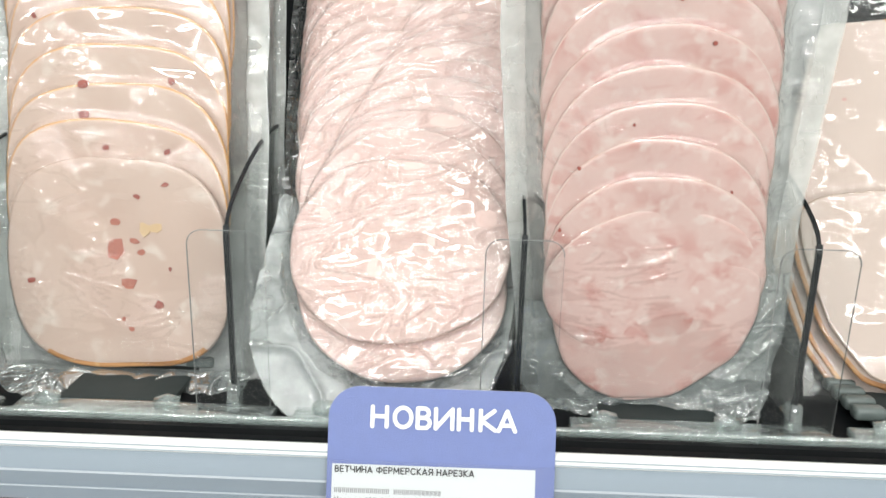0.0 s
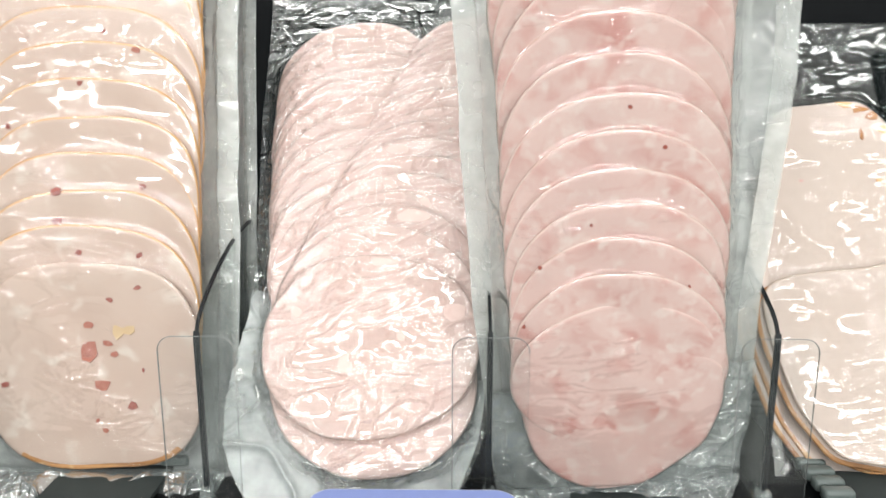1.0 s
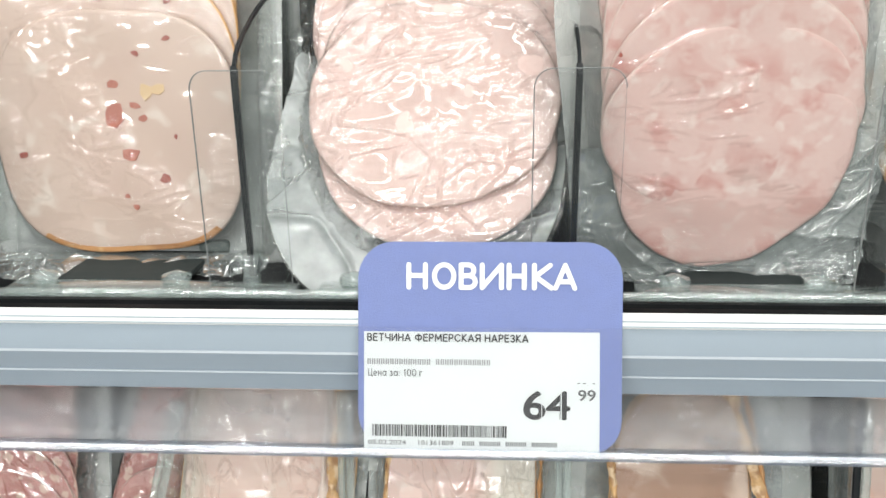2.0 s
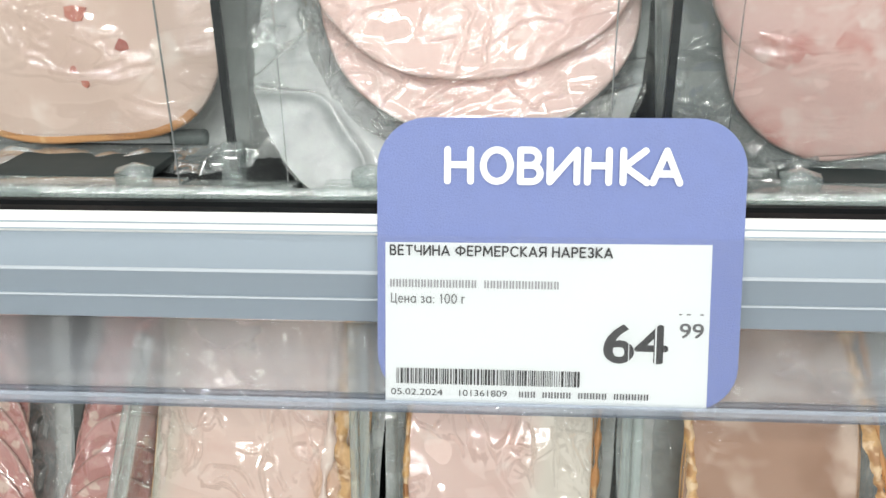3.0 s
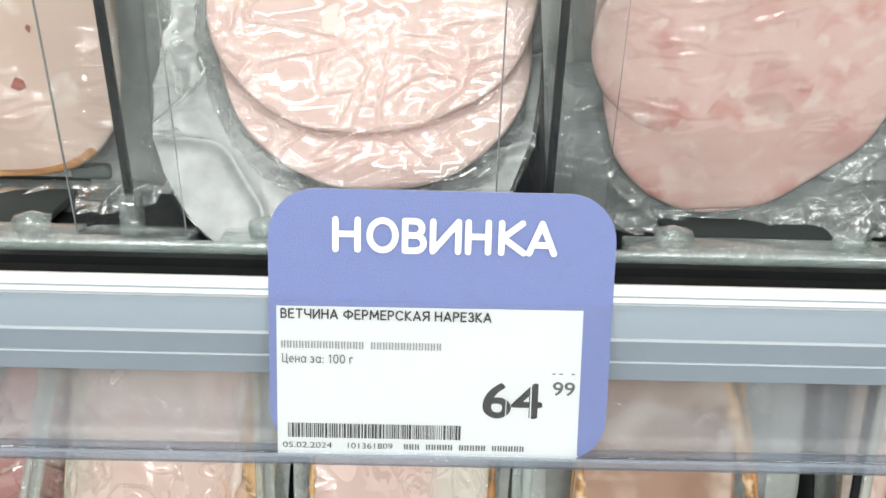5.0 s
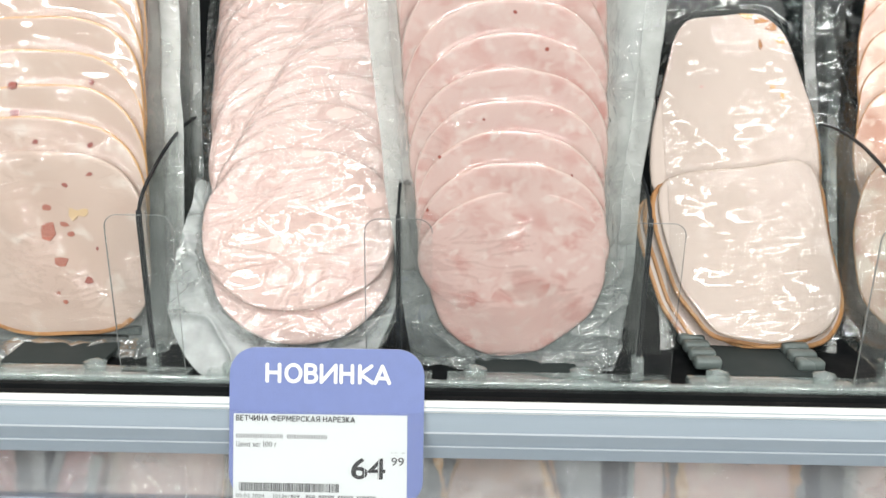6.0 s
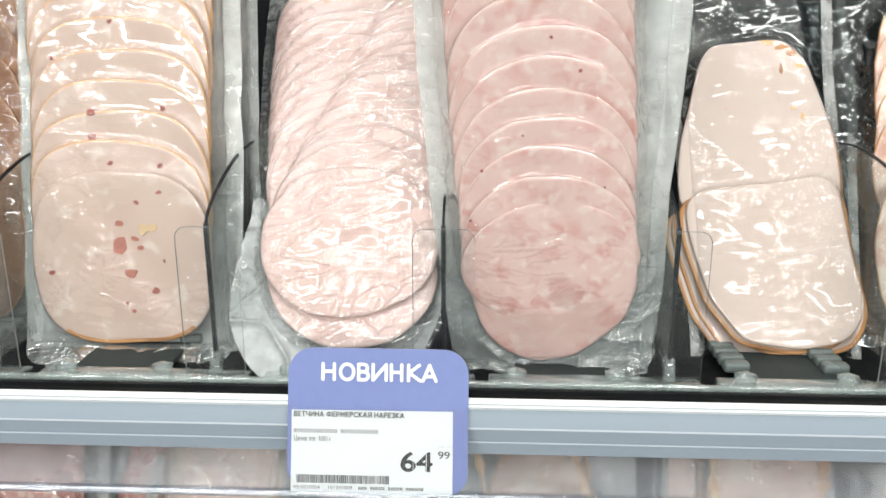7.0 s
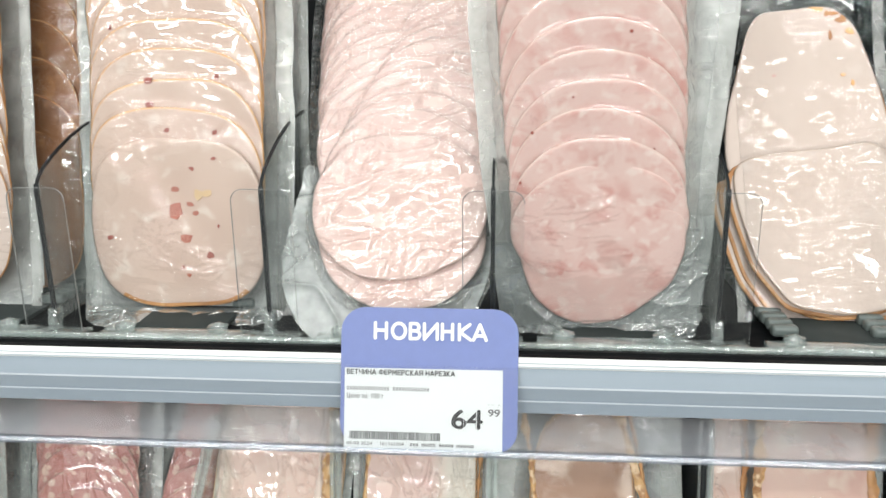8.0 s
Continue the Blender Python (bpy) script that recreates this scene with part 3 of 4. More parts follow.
def divider(x, label):
    t = thing("shelf_divider", pose(x, 0.327, 1.205), label, "shelf divider", "dividers along the shelf")
    # side outline in (y, z) from the foot up the front edge and along the curved top
    side = [(0.0015, 0.0), (-0.0125, 0.068), (-0.0124, 0.0715), (-0.0105, 0.0755), (-0.006, 0.0800), (0.001, 0.0850), (0.010, 0.0905), (0.020, 0.0960), (0.035, 0.1030), (0.052, 0.1090), (0.070, 0.1135), (0.092, 0.1165)]
    prof = [(0.002, 0.0)] + [(y + 0.0008, z - 0.0008) for y, z in side[1:]] + [(0.30, 0.1165), (0.30, 0.055), (0.1, 0.018)]
    part("panel", extrude(prof, -0.0008, 0.0008), SMOKE, t, "smoked clear plastic panel", False)
    strip = [(y - 0.0008, z + 0.0003) for y, z in side[:3]] + [(y + 0.0008, z - 0.0008) for y, z in side[2::-1]]
    part("edge", extrude(strip, -0.0011, 0.0011), BLACK_EDGE, t, "black edge strip", False)
    strip = [(y - 0.0004, z + 0.0003) for y, z in side[2:]] + [(y + 0.0006, z - 0.0006) for y, z in side[:1:-1]]
    part("edge", extrude(strip, -0.0006, 0.0006), BLACK_EDGE, t, "thin black curved edge", False)
    k = -0.2

    def plane(pts, off, thick):
        bm = bmesh.new()
        a = [bm.verts.new((px, k * pz + off, pz)) for px, pz in pts]
        b = [bm.verts.new((px, k * pz + off + thick, pz)) for px, pz in pts]
        n = len(pts)
        bm.faces.new(a)
        bm.faces.new(b[::-1])
        for i in range(n):
            f = bm.faces.new((a[i], b[i], b[(i + 1) % n], a[(i + 1) % n]))
            f.material_index = 1
        return bm
    rr = round_rect(-0.0145, 0.0150, -0.004, 0.0700, (0.006, 0.006, 0.0004, 0.0004))
    plate = part("stop_plate", plane(rr, -0.0022, 0.0012), STOP, t, "clear front stop plate", False, (STOP_EDGE,))
    part("stop_rim", tube([(px, k * pz - 0.0020, pz) for px, pz in round_rect(-0.0145, 0.0150, -0.004, 0.0700, (0.006, 0.006, 0.0004, 0.0004))[:-9]], 0.0002, 6), STOP_EDGE, plate, "thin edge of the clear stop")
    part("foot", box(-0.0150, 0.0155, -0.0045, 0.010, -0.0085, -0.0040, 0.0008), CLEAR_BAR, t, "clear plastic foot", True)
    part("socket", box(-0.0024, 0.0026, -0.0030, 0.004, -0.004, 0.0075, 0.0008), CLEAR_BAR, t, "clear plastic socket", True)
    return t


for x in DIV_X:
    divider(x, "smoked plastic shelf divider with a clear front stop")


strip = thing("front_strip", pose(0, 0.3225, 1.1985), "clear plastic strip along the shelf front", "plastic strip")
part("bar", box(X0, X1, -0.0012, 0.0012, -0.0022, 0.0022, 0.0005), CLEAR_BAR, strip)
part("ledge", box(X0, X1, 0.0013, 0.0105, -0.0022, -0.0008, 0.0004), CLEAR_BAR, strip, "flat clear ledge")


def roller_track(x, label, first=0):
    """Two rows of small rollers on a grey base that slopes with the shelf."""
    t = thing("roller_track", pose(x, 0.331, 1.2005, 9.5, 0, 0), label, "roller track", "roller tracks on the shelf")
    part("base", box(-0.024, 0.024, 0.004, 0.36, -0.0015, 0.0008, 0.0004), TRACK, t, "grey base plate", False)
    part("front_bar", box(-0.0375, 0.0375, -0.0065, 0.0030, -0.0025, 0.0012, 0.0008), CLEAR_BAR, t, "clear front bar")
    for s in (-0.0245, 0.0245):
        part("hook", tube([(s - 0.004, -0.001, 0.002), (s, -0.0025, 0.0035), (s + 0.004, -0.001, 0.002)], 0.0032, 10), CLEAR_BAR, t, "clear rounded hook")
        for i in range(first, 14):
            bm = box(s - 0.0065, s + 0.0065, 0.010 + i * 0.0095, 0.0170 + i * 0.0095, 0.0, 0.0055, 0.0016)
            part("roller", bm, ROLLER, t, "", True)
    return t


for i in range(len(DIV_X) - 1):
    roller_track((DIV_X[i] + DIV_X[i + 1]) / 2 + 0.005, "grey plastic roller track with clear front hooks", 0 if i in (4, 5) else 3)


# ---------------------------------------------------------------- sliced meat packs
class Slice:
    """One slice: middle, half sizes, squareness, the height of its middle and its slope up the pack."""

    def __init__(self, u, v, ru, rv, n=2.2, w=0.0, slope=0.12, thick=0.0018, seed=0, wob=0.015, poly=None):
        self.u, self.v, self.ru, self.rv, self.n, self.w, self.slope, self.thick = u, v, ru, rv, n, w, slope, thick
        g = random.Random(seed)
        self.ph = [g.uniform(0, 6.28) for _ in range(6)]
        self.wob = wob
        self.poly = poly
        self.rim, self.rim_from, self.bottom_only = None, 5, False
        self.sl_u = g.uniform(-0.02, 0.02)

    def reach(self, a):
        """How far the edge lies from the middle at angle a, as a factor on the half sizes."""
        c, s = np.abs(np.cos(a)), np.abs(np.sin(a))
        r = (c ** self.n + s ** self.n) ** (-1 / self.n)
        if self.poly is not None:
            r = np.interp(np.mod(a, 2 * np.pi), self.poly[0], self.poly[1], period=2 * np.pi)
        p = self.ph
        return r * (1 + self.wob * (np.sin(2 * a + p[0]) + 0.6 * np.sin(3 * a + p[1]) + 0.4 * np.sin(5 * a + p[2]) + 0.25 * np.sin(9 * a + p[3])))

    def height(self, u, v):
        du, dv = u - self.u, v - self.v
        p = self.ph
        wave = 0.00045 * (np.sin(du * 90 + p[3]) * np.cos(dv * 70 + p[4]) + 0.6 * np.sin(du * 170 + dv * 120 + p[5]))
        return self.w + self.slope * dv + self.sl_u * du + wave

    def inside(self, u, v):
        du, dv = (u - self.u) / self.ru, (v - self.v) / self.rv
        return np.hypot(du, dv) < self.reach(np.arctan2(dv, du))

    def mesh(self):
        bm = bmesh.new()
        seg = 72
        ang = np.arange(seg) * 2 * np.pi / seg
        edge = self.reach(ang)
        rings = []
        for f, drop in ((0.25, 0), (0.5, 0), (0.7, 0), (0.85, 0), (0.95, 0.0), (0.985, 0.00025), (1.0, 0.0008), (0.99, 0.0015), (0.96, self.thick)):
            uu, vv = self.u + self.ru * edge * f * np.cos(ang), self.v + self.rv * edge * f * np.sin(ang)
            hh = self.height(uu, vv) - drop
            rings.append([bm.verts.new((a, b, c)) for a, b, c in zip(uu, vv, hh)])
        mid = bm.verts.new((self.u, self.v, float(self.height(self.u, self.v))))
        low = bm.verts.new((self.u, self.v, float(self.height(self.u, self.v)) - self.thick))
        for i in range(seg):
            j = (i + 1) % seg
            bm.faces.new((mid, rings[0][i], rings[0][j]))
            bm.faces.new((low, rings[-1][j], rings[-1][i]))
            for k, (a, b) in enumerate(zip(rings, rings[1:])):
                f = bm.faces.new((a[i], b[i], b[j], a[j]))
                if k >= self.rim_from and not (self.bottom_only and math.sin(ang[i]) > -0.72):
                    f.material_index = 1
        return bm


def grid_mesh(U, V, Wz, keep=None):
    me = bpy.data.meshes.new("film")
    nv, nu = U.shape
    idx = np.arange(nu * nv).reshape(nv, nu)
    quads = np.stack([idx[:-1, :-1], idx[:-1, 1:], idx[1:, 1:], idx[1:, :-1]], -1).reshape(-1, 4)
    if keep is not None:
        k = keep[:-1, :-1] & keep[:-1, 1:] & keep[1:, 1:] & keep[1:, :-1]
        quads = quads[k.ravel()]
    me.from_pydata(np.stack([U, V, Wz], -1).reshape(-1, 3).tolist(), [], quads.tolist())
    me.polygons.foreach_set("use_smooth", [True] * len(me.polygons))
    me.update()
    return me


def value_noise(U, V, scale, seed):
    """Smooth noise from -1 to 1 on a grid."""
    g = np.random.RandomState(seed)
    n = 64
    tab = g.rand(n, n) * 2 - 1
    x, y = U * scale + 31.7, V * scale + 17.3
    xi, yi = np.floor(x).astype(int), np.floor(y).astype(int)
    fx, fy = x - xi, y - yi
    fx, fy = fx * fx * (3 - 2 * fx), fy * fy * (3 - 2 * fy)
    a, b = tab[yi % n, xi % n], tab[yi % n, (xi + 1) % n]
    c, d = tab[(yi + 1) % n, xi % n], tab[(yi + 1) % n, (xi + 1) % n]
    return (a * (1 - fx) + b * fx) * (1 - fy) + (c * (1 - fx) + d * fx) * fy


def wrinkles(U, V, seed, scale):
    a = value_noise(U + 0.004 * value_noise(U, V, 60, seed + 5), V, scale, seed)
    b = value_noise(U * 0.8 + V * 0.6, V * 0.8 - U * 0.6, scale * 1.7, seed + 1)
    return (1 - np.abs(a) * 2.2).clip(0, 1) ** 3 + 0.6 * (1 - np.abs(b) * 2.2).clip(0, 1) ** 3


def pack(name, m, label, category, slices, meat_mat, rim_mat, film, left, right, bottom, top, back=-0.016, crinkle=0.0007, seed=1, step=0.001,
         seal=0.006, tension=40, backing=BACKING, film_label="clear vacuum film", taper=(0, 0), slice_name="slice", corner=0.012, cling=6, shape=None, slack=0.0018, margins=True):
    """A vacuum pack: the slices, the film drawn tight over them, a backing sheet and sealed margins. left, right, bottom, top: the film's size in the pack's plane;
    slack: how high the folds of the loose film stand. taper: how far the left and right edges draw in at the bottom; shape: the left and right edges by height, in place of them; cling: how loosely the film spans the steps between slices."""
    t = thing(name, m, label, category, "meat packs on the shelf")
    for s in slices:
        part(slice_name, s.mesh(), meat_mat, t, "", True, (s.rim or rim_mat,))
    nu, nv = int((right - left) / step) + 1, int((top - bottom) / step) + 1
    A, V = np.meshgrid(np.linspace(0, 1, nu), np.linspace(bottom, top, nv))
    q = np.clip(1 - (V - bottom) / (top - bottom) * 1.6, 0, 1)
    wav = 0.0007 * value_noise(V * 0 + 3.3, V, 45, seed + 11)
    Lf, Rt_ = left + taper[0] * q + wav, right - taper[1] * q - wav
    if shape:
        Lf, Rt_ = (np.interp(V, [p[0] for p in shape], [p[i] for p in shape]) + wav for i in (1, 2))
    U = Lf + (Rt_ - Lf) * A
    H = np.full(U.shape, back)
    for s in slices:
        ins = s.inside(U, V)
        H = np.where(ins, np.maximum(H, s.height(U, V)), H)
    e = max(2, int(seal / step))

    def drawn(rounds):
        g = H.copy()
        for _ in range(rounds):
            avg = g.copy()
            avg[1:-1, 1:-1] = (g[:-2, 1:-1] + g[2:, 1:-1] + g[1:-1, :-2] + g[1:-1, 2:]) / 4
            g = np.maximum(H, avg)
            g[:, :e] = g[:, -e:] = g[:e] = g[-e:] = back
        return g
    over = np.zeros(U.shape, bool)
    for s in slices:
        over |= s.inside(U, V)
    G = np.where(over, drawn(cling), drawn(tension))
    loose = np.clip((G - H) / 0.004, 0, 1)
    wr = wrinkles(U, V, seed, 55)
    G = G + 0.0005 + wr * (0.25 * crinkle + slack * loose) + crinkle * 0.5 * value_noise(U, V, 90, seed + 3)
    ex = np.minimum(U - Lf, Rt_ - U)
    ey = np.minimum(V - bottom, top - V)
    keep = ~((ex < corner) & (ey < corner) & (np.hypot(corner - ex, corner - ey) > corner))
    ob = new("film", grid_mesh(U, V, G, keep))
    ob.data.materials.append(film)
    ob.parent, ob["label"] = t, film_label
    B = np.full(U.shape, back - 0.0006) + 0.0006 * value_noise(U, V, 40, seed + 7)
    st = 1
    ob = new("backing", grid_mesh(U[::st, ::st], V[::st, ::st], B[::st, ::st], keep[::st, ::st]))
    ob.data.materials.append(backing)
    ob.parent, ob["label"] = t, "milky backing film"
    # sealed margins along both sides
    for side in (0, 1) if margins else ():
        cols = slice(0, e + 1) if side == 0 else slice(U.shape[1] - e - 1, U.shape[1])
        us, vs = U[::2, cols], V[::2, cols]
        hs = np.full(us.shape, back + 0.0014) + 0.0008 * value_noise(vs * 0 + 1.7 * side, vs, 30, seed + 9) + 0.0005 * value_noise(us, vs, 150, seed)
        ob = new("seal_margin", grid_mesh(us, vs, hs))
        ob.data.materials.append(SEAL)
        ob.parent, ob["label"] = t, "embossed sealed margin"
    return t


def bit(parent, u, v, w, r, mat, seed, sy=1.0):
    """A small angular piece set into a slice."""
    g = random.Random(seed)
    bm = bmesh.new()
    soft = mat is FAT or mat is BLOTCH
    n = 14 if soft else 6
    ring = []
    a0 = g.uniform(0, 6)
    for i in range(n):
        a = a0 + 6.2832 * i / n
        k = r * (g.uniform(0.85, 1.1) if soft else g.uniform(0.55, 1.25))
        ring.append((u + k * math.cos(a), v + k * sy * math.sin(a)))
    top = [bm.verts.new((a, b, w + (0.00006 if soft else 0.00032))) for a, b in ring]
    low = [bm.verts.new((u + (a - u) * 1.1, v + (b - v) * 1.1, w - 0.0006)) for a, b in ring]
    bm.faces.new(top)
    for i in range(n):
        bm.faces.new((low[i], low[(i + 1) % n], top[(i + 1) % n], top[i]))
    part("bit", bm, mat, parent, "", False)


# spotted ham
def stack(count, u, v, du, dv, ru, rv, n, thick, slope, seed, dw=0.0, wob=0.012, grow=0.0):
    return [Slice(u + du * i, v + dv * i, ru * (1 + grow * i), rv, n, -0.001 + dw * i, slope, thick, seed + i, wob) for i in range(count)]


S1 = stack(15, 0, 0.047, 0.0002, 0.0155, 0.0478, 0.0465, 3.0, 0.0019, 0.125, 100)
S1[0].rim, S1[0].rim_from, S1[0].bottom_only = RIND, 4, True
pack1 = pack("ham_pack", lean(-0.149, 0.3535, 1.2075, 0.0), "vacuum pack of beige ham slices with red flecks", "meat pack", S1, MEAT_SPOTTED, RIND_PALE, FILM,
             -0.060, 0.061, -0.006, 0.315, crinkle=0.0003, seed=3, seal=0.010, tension=40, step=0.0008, cling=5)
front = S1[0]
for i, (x, z, r, mat, sy) in enumerate([(-0.149, 1.274, 0.0028, PAPRIKA_PALE, 0.6), (-0.150, 1.262, 0.0042, PAPRIKA_PALE, 1.3), (-0.141, 1.266, 0.0022, PAPRIKA_PALE, 0.7), (-0.138, 1.261, 0.0026, PAPRIKA_PALE, 0.6),
                                        (-0.145, 1.247, 0.0038, PAPRIKA_PALE, 1.0), (-0.132, 1.238, 0.0022, PAPRIKA, 0.8), (-0.144, 1.227, 0.0015, PAPRIKA_PALE, 0.9), (-0.139, 1.285, 0.0018, PAPRIKA, 0.9),
                                        (-0.127, 1.290, 0.0017, PAPRIKA, 0.7), (-0.126, 1.254, 0.0010, PAPRIKA, 1.0), (-0.136, 1.271, 0.0030, OLIVE, 1.2), (-0.131, 1.272, 0.0026, OLIVE, 1.0), (-0.187, 1.247, 0.0022, PAPRIKA, 0.8), (-0.147, 1.231, 0.0012, PAPRIKA_PALE, 1.0)]):
    u, v = x + 0.149, z - 1.2075
    bit(pack1, u, v, float(front.height(u, v)), r, mat, i, sy)
for i, (x, z, k, r, mat) in enumerate([(-0.126, 1.304, 1, 0.0017, PAPRIKA), (-0.152, 1.305, 1, 0.0016, PAPRIKA), (-0.161, 1.318, 2, 0.0026, PAPRIKA), (-0.161, 1.331, 2, 0.0020, PAPRIKA), (-0.124, 1.333, 3, 0.0017, PAPRIKA),
                                       (-0.150, 1.377, 5, 0.0012, PAPRIKA), (-0.140, 1.399, 7, 0.0012, PAPRIKA), (-0.126, 1.391, 6, 0.0018, PAPRIKA_PALE), (-0.182, 1.359, 5, 0.0014, PAPRIKA)]):
    u, v = x + 0.149, z - 1.2075
    bit(pack1, u, v, float(S1[k].height(u, v)), r, mat, 50 + i)

def bag_end(parent, edges, low, high, w, seed, film=BACKING_PALE):
    """A bag's folded double layer between its edges; the milk also stands for light."""
    A, V = np.meshgrid(np.linspace(0, 1, 140), np.linspace(low, high, 120))
    left, right = (np.interp(V, [p[0] for p in edges], [p[i] for p in edges]) for i in (1, 2))
    U = left + 0.001 + (right - left - 0.002) * A
    sway = 0.006 * value_noise(U, V * 0, 50, seed - 17) * np.clip(V / high, 0, 1)
    ob = new("bag_end", grid_mesh(U, V + sway, w + 0.0030 * wrinkles(U, V, seed, 38) + 0.0008 * value_noise(U, V, 120, seed + 2)))
    ob.data.materials.append(film)
    ob.parent, ob["label"] = parent, "folded end of the bag, whitened also for the light on it"


# pale ham in two columns under crinkled film
S2 = [Slice(-0.001 - 0.0006 * i, 0.100 + 0.0088 * i, 0.0445, 0.043, 2.2, -0.0045, 0.22, 0.0018, 300 + i) for i in range(12)]
S2 += [Slice(0.003, 0.060, 0.0440, 0.0430, 2.2, -0.0040, 0.10, 0.002, 340)]
S2 += [Slice(0.0020, 0.0715, 0.0462, 0.0395, 2.15, 0.002, 0.15, 0.0018, 200, 0.02)]
S2 += [Slice(0.0040 * i, 0.0725 + 0.0090 * i, 0.0455, 0.0435, 2.15, -0.0002, 0.20, 0.0018, 200 + i) for i in range(1, 15)]
# the bag's left and right edges by height
BAG = ((-0.002, -0.030, 0.024), (0.001, -0.040, 0.031), (0.006, -0.046, 0.036), (0.0115, -0.051, 0.040), (0.022, -0.0575, 0.0445), (0.033, -0.061, 0.049), (0.048, -0.0625, 0.0515),
       (0.071, -0.0585, 0.053), (0.088, -0.0560, 0.054), (0.12, -0.0555, 0.0545), (0.2, -0.060, 0.055), (0.285, -0.062, 0.056))
pack2 = pack("ham_pack", lean(-0.029, 0.3185, 1.202, 0.5), "vacuum pack of pale pink ham slices in crinkled glossy film", "meat pack", S2, MEAT_PALE, RIM_PINK, FILM_CRINKLED,
     -0.060, 0.056, -0.002, 0.285, crinkle=0.0014, seed=17, seal=0.004, tension=80, corner=0.004, backing=BACKING_CLEAR, step=0.0008, cling=5, slack=0.003, margins=False,
     shape=BAG)
bag_end(pack2, BAG, -0.0015, 0.100, -0.0135, 21)

# pink ham leaning forward
def outline(points, cu, cv, ru, rv):
    """The reach of a drawn outline round (cu, cv), by angle."""
    d = sorted((math.atan2((v - cv) / rv, (u - cu) / ru) % (2 * math.pi), math.hypot((u - cu) / ru, (v - cv) / rv)) for u, v in points)
    grid = np.linspace(0, 2 * math.pi, 90, endpoint=False)
    reach = np.interp(grid, [a for a, _ in d], [q for _, q in d], period=2 * math.pi)
    for _ in range(3):
        reach = (np.roll(reach, 1) + 2 * reach + np.roll(reach, -1)) / 4
    return list(grid), list(reach)


def corners(points, n=6):
    """Points along a closed outline."""
    out = []
    for i in range(len(points)):
        (a, b), (c, d) = points[i], points[(i + 1) % len(points)]
        out += [(a + (c - a) * j / n, b + (d - b) * j / n) for j in range(n)]
    return out


TIP = corners([(-0.0390, 0.045), (-0.0377, 0.0335), (-0.0335, 0.0190), (-0.0235, 0.0070), (-0.0095, -0.0010), (0.0100, 0.0012), (0.0240, 0.0105), (0.0355, 0.0210), (0.0415, 0.0385), (0.0410, 0.060), (0.0, 0.075), (-0.037, 0.065)])
S3 = [Slice(0.001, 0.0400, 0.0400, 0.0400, 2, -0.0018, 0.06, 0.002, 470, 0.006, outline(TIP, 0.001, 0.0400, 0.0400, 0.0400))]
S3 += [Slice(0.0005, 0.0550, 0.0428, 0.0335, 2.0, -0.0004, 0.09, 0.0014, 399, 0.008)]
S3 += stack(12, 0, 0.0606, -0.0001, 0.0134, 0.0415, 0.0410, 2.2, 0.0012, 0.115, 400, 0, 0.012)
POUCH = ((-0.007, -0.051, 0.0500), (0.03, -0.053, 0.0560), (0.09, -0.055, 0.0600), (0.15, -0.055, 0.0665), (0.275, -0.055, 0.0680))
pack3 = pack("ham_pack", lean(0.0775, 0.3405, 1.2055, -0.342, 4.5), "vacuum pack of mottled pink round ham slices", "meat pack", S3, MEAT_PINK, RIM_PINK, FILM_SMOOTH,
     -0.055, 0.066, -0.007, 0.275, crinkle=0.0004, seed=29, seal=0.009, tension=50, step=0.0008, cling=4,
             shape=POUCH)
bag_end(pack3, POUCH, -0.0065, 0.052, -0.0085, 27, TAIL)


def film_tail(parent, half, depth, rise, seed, start, skew=0.0):
    """The loose end of the bag, crumpled forward on the rollers."""
    nu, nv = 220, 44
    A, B = np.meshgrid(np.linspace(-1, 1, nu), np.linspace(0, 1, nv))
    U = A * (half - 0.006 * B * B) + skew * B + 0.0012 * B * value_noise(A, B, 7, seed + 4)
    out = depth * B * (1 - 0.45 * A ** 6 + 0.28 * value_noise(A * 0.06, B * 0, 90, seed) + 0.12 * value_noise(A * 0.06, B * 0, 260, seed + 1))
    lump = 0.0034 * wrinkles(U, out + 3, seed, 42) + 0.0016 * value_noise(U, out, 60, seed + 2)
    Y = start - rise * B + (0.4 + 0.9 * np.abs(A)) * lump * np.sin(np.pi * np.clip(B * 1.15, 0, 1)) ** 0.5
    ob = new("film_tail", grid_mesh(U, Y, -0.010 + out))
    ob.data.materials.append(TAIL)
    ob.parent, ob["label"] = parent, "crinkled loose end of the bag"


for i, (u, v, k, rad) in enumerate([(-0.029, 0.106, 2, 0.0008), (-0.036, 0.082, 1, 0.0007), (0.016, 0.148, 6, 0.0008), (0.030, 0.052, 1, 0.0006), (0.026, 0.094, 2, 0.0006), (-0.010, 0.121, 4, 0.0006), (0.004, 0.163, 7, 0.0008)]):
    bit(pack3, u, v, float(S3[k].height(u, v)) + 0.0003, rad, PAPRIKA, 90 + i)
film_tail(pack1, 0.057, 0.018, 0.0090, 5, 0.0005)
film_tail(pack3, 0.052, 0.012, 0.0070, 7, -0.0020)


# roast ham in two pieces
K4 = 0.36
N4 = math.sqrt(1 + K4 * K4)


def p4(x, z):
    return x - 0.2, (z - 1.209) * N4


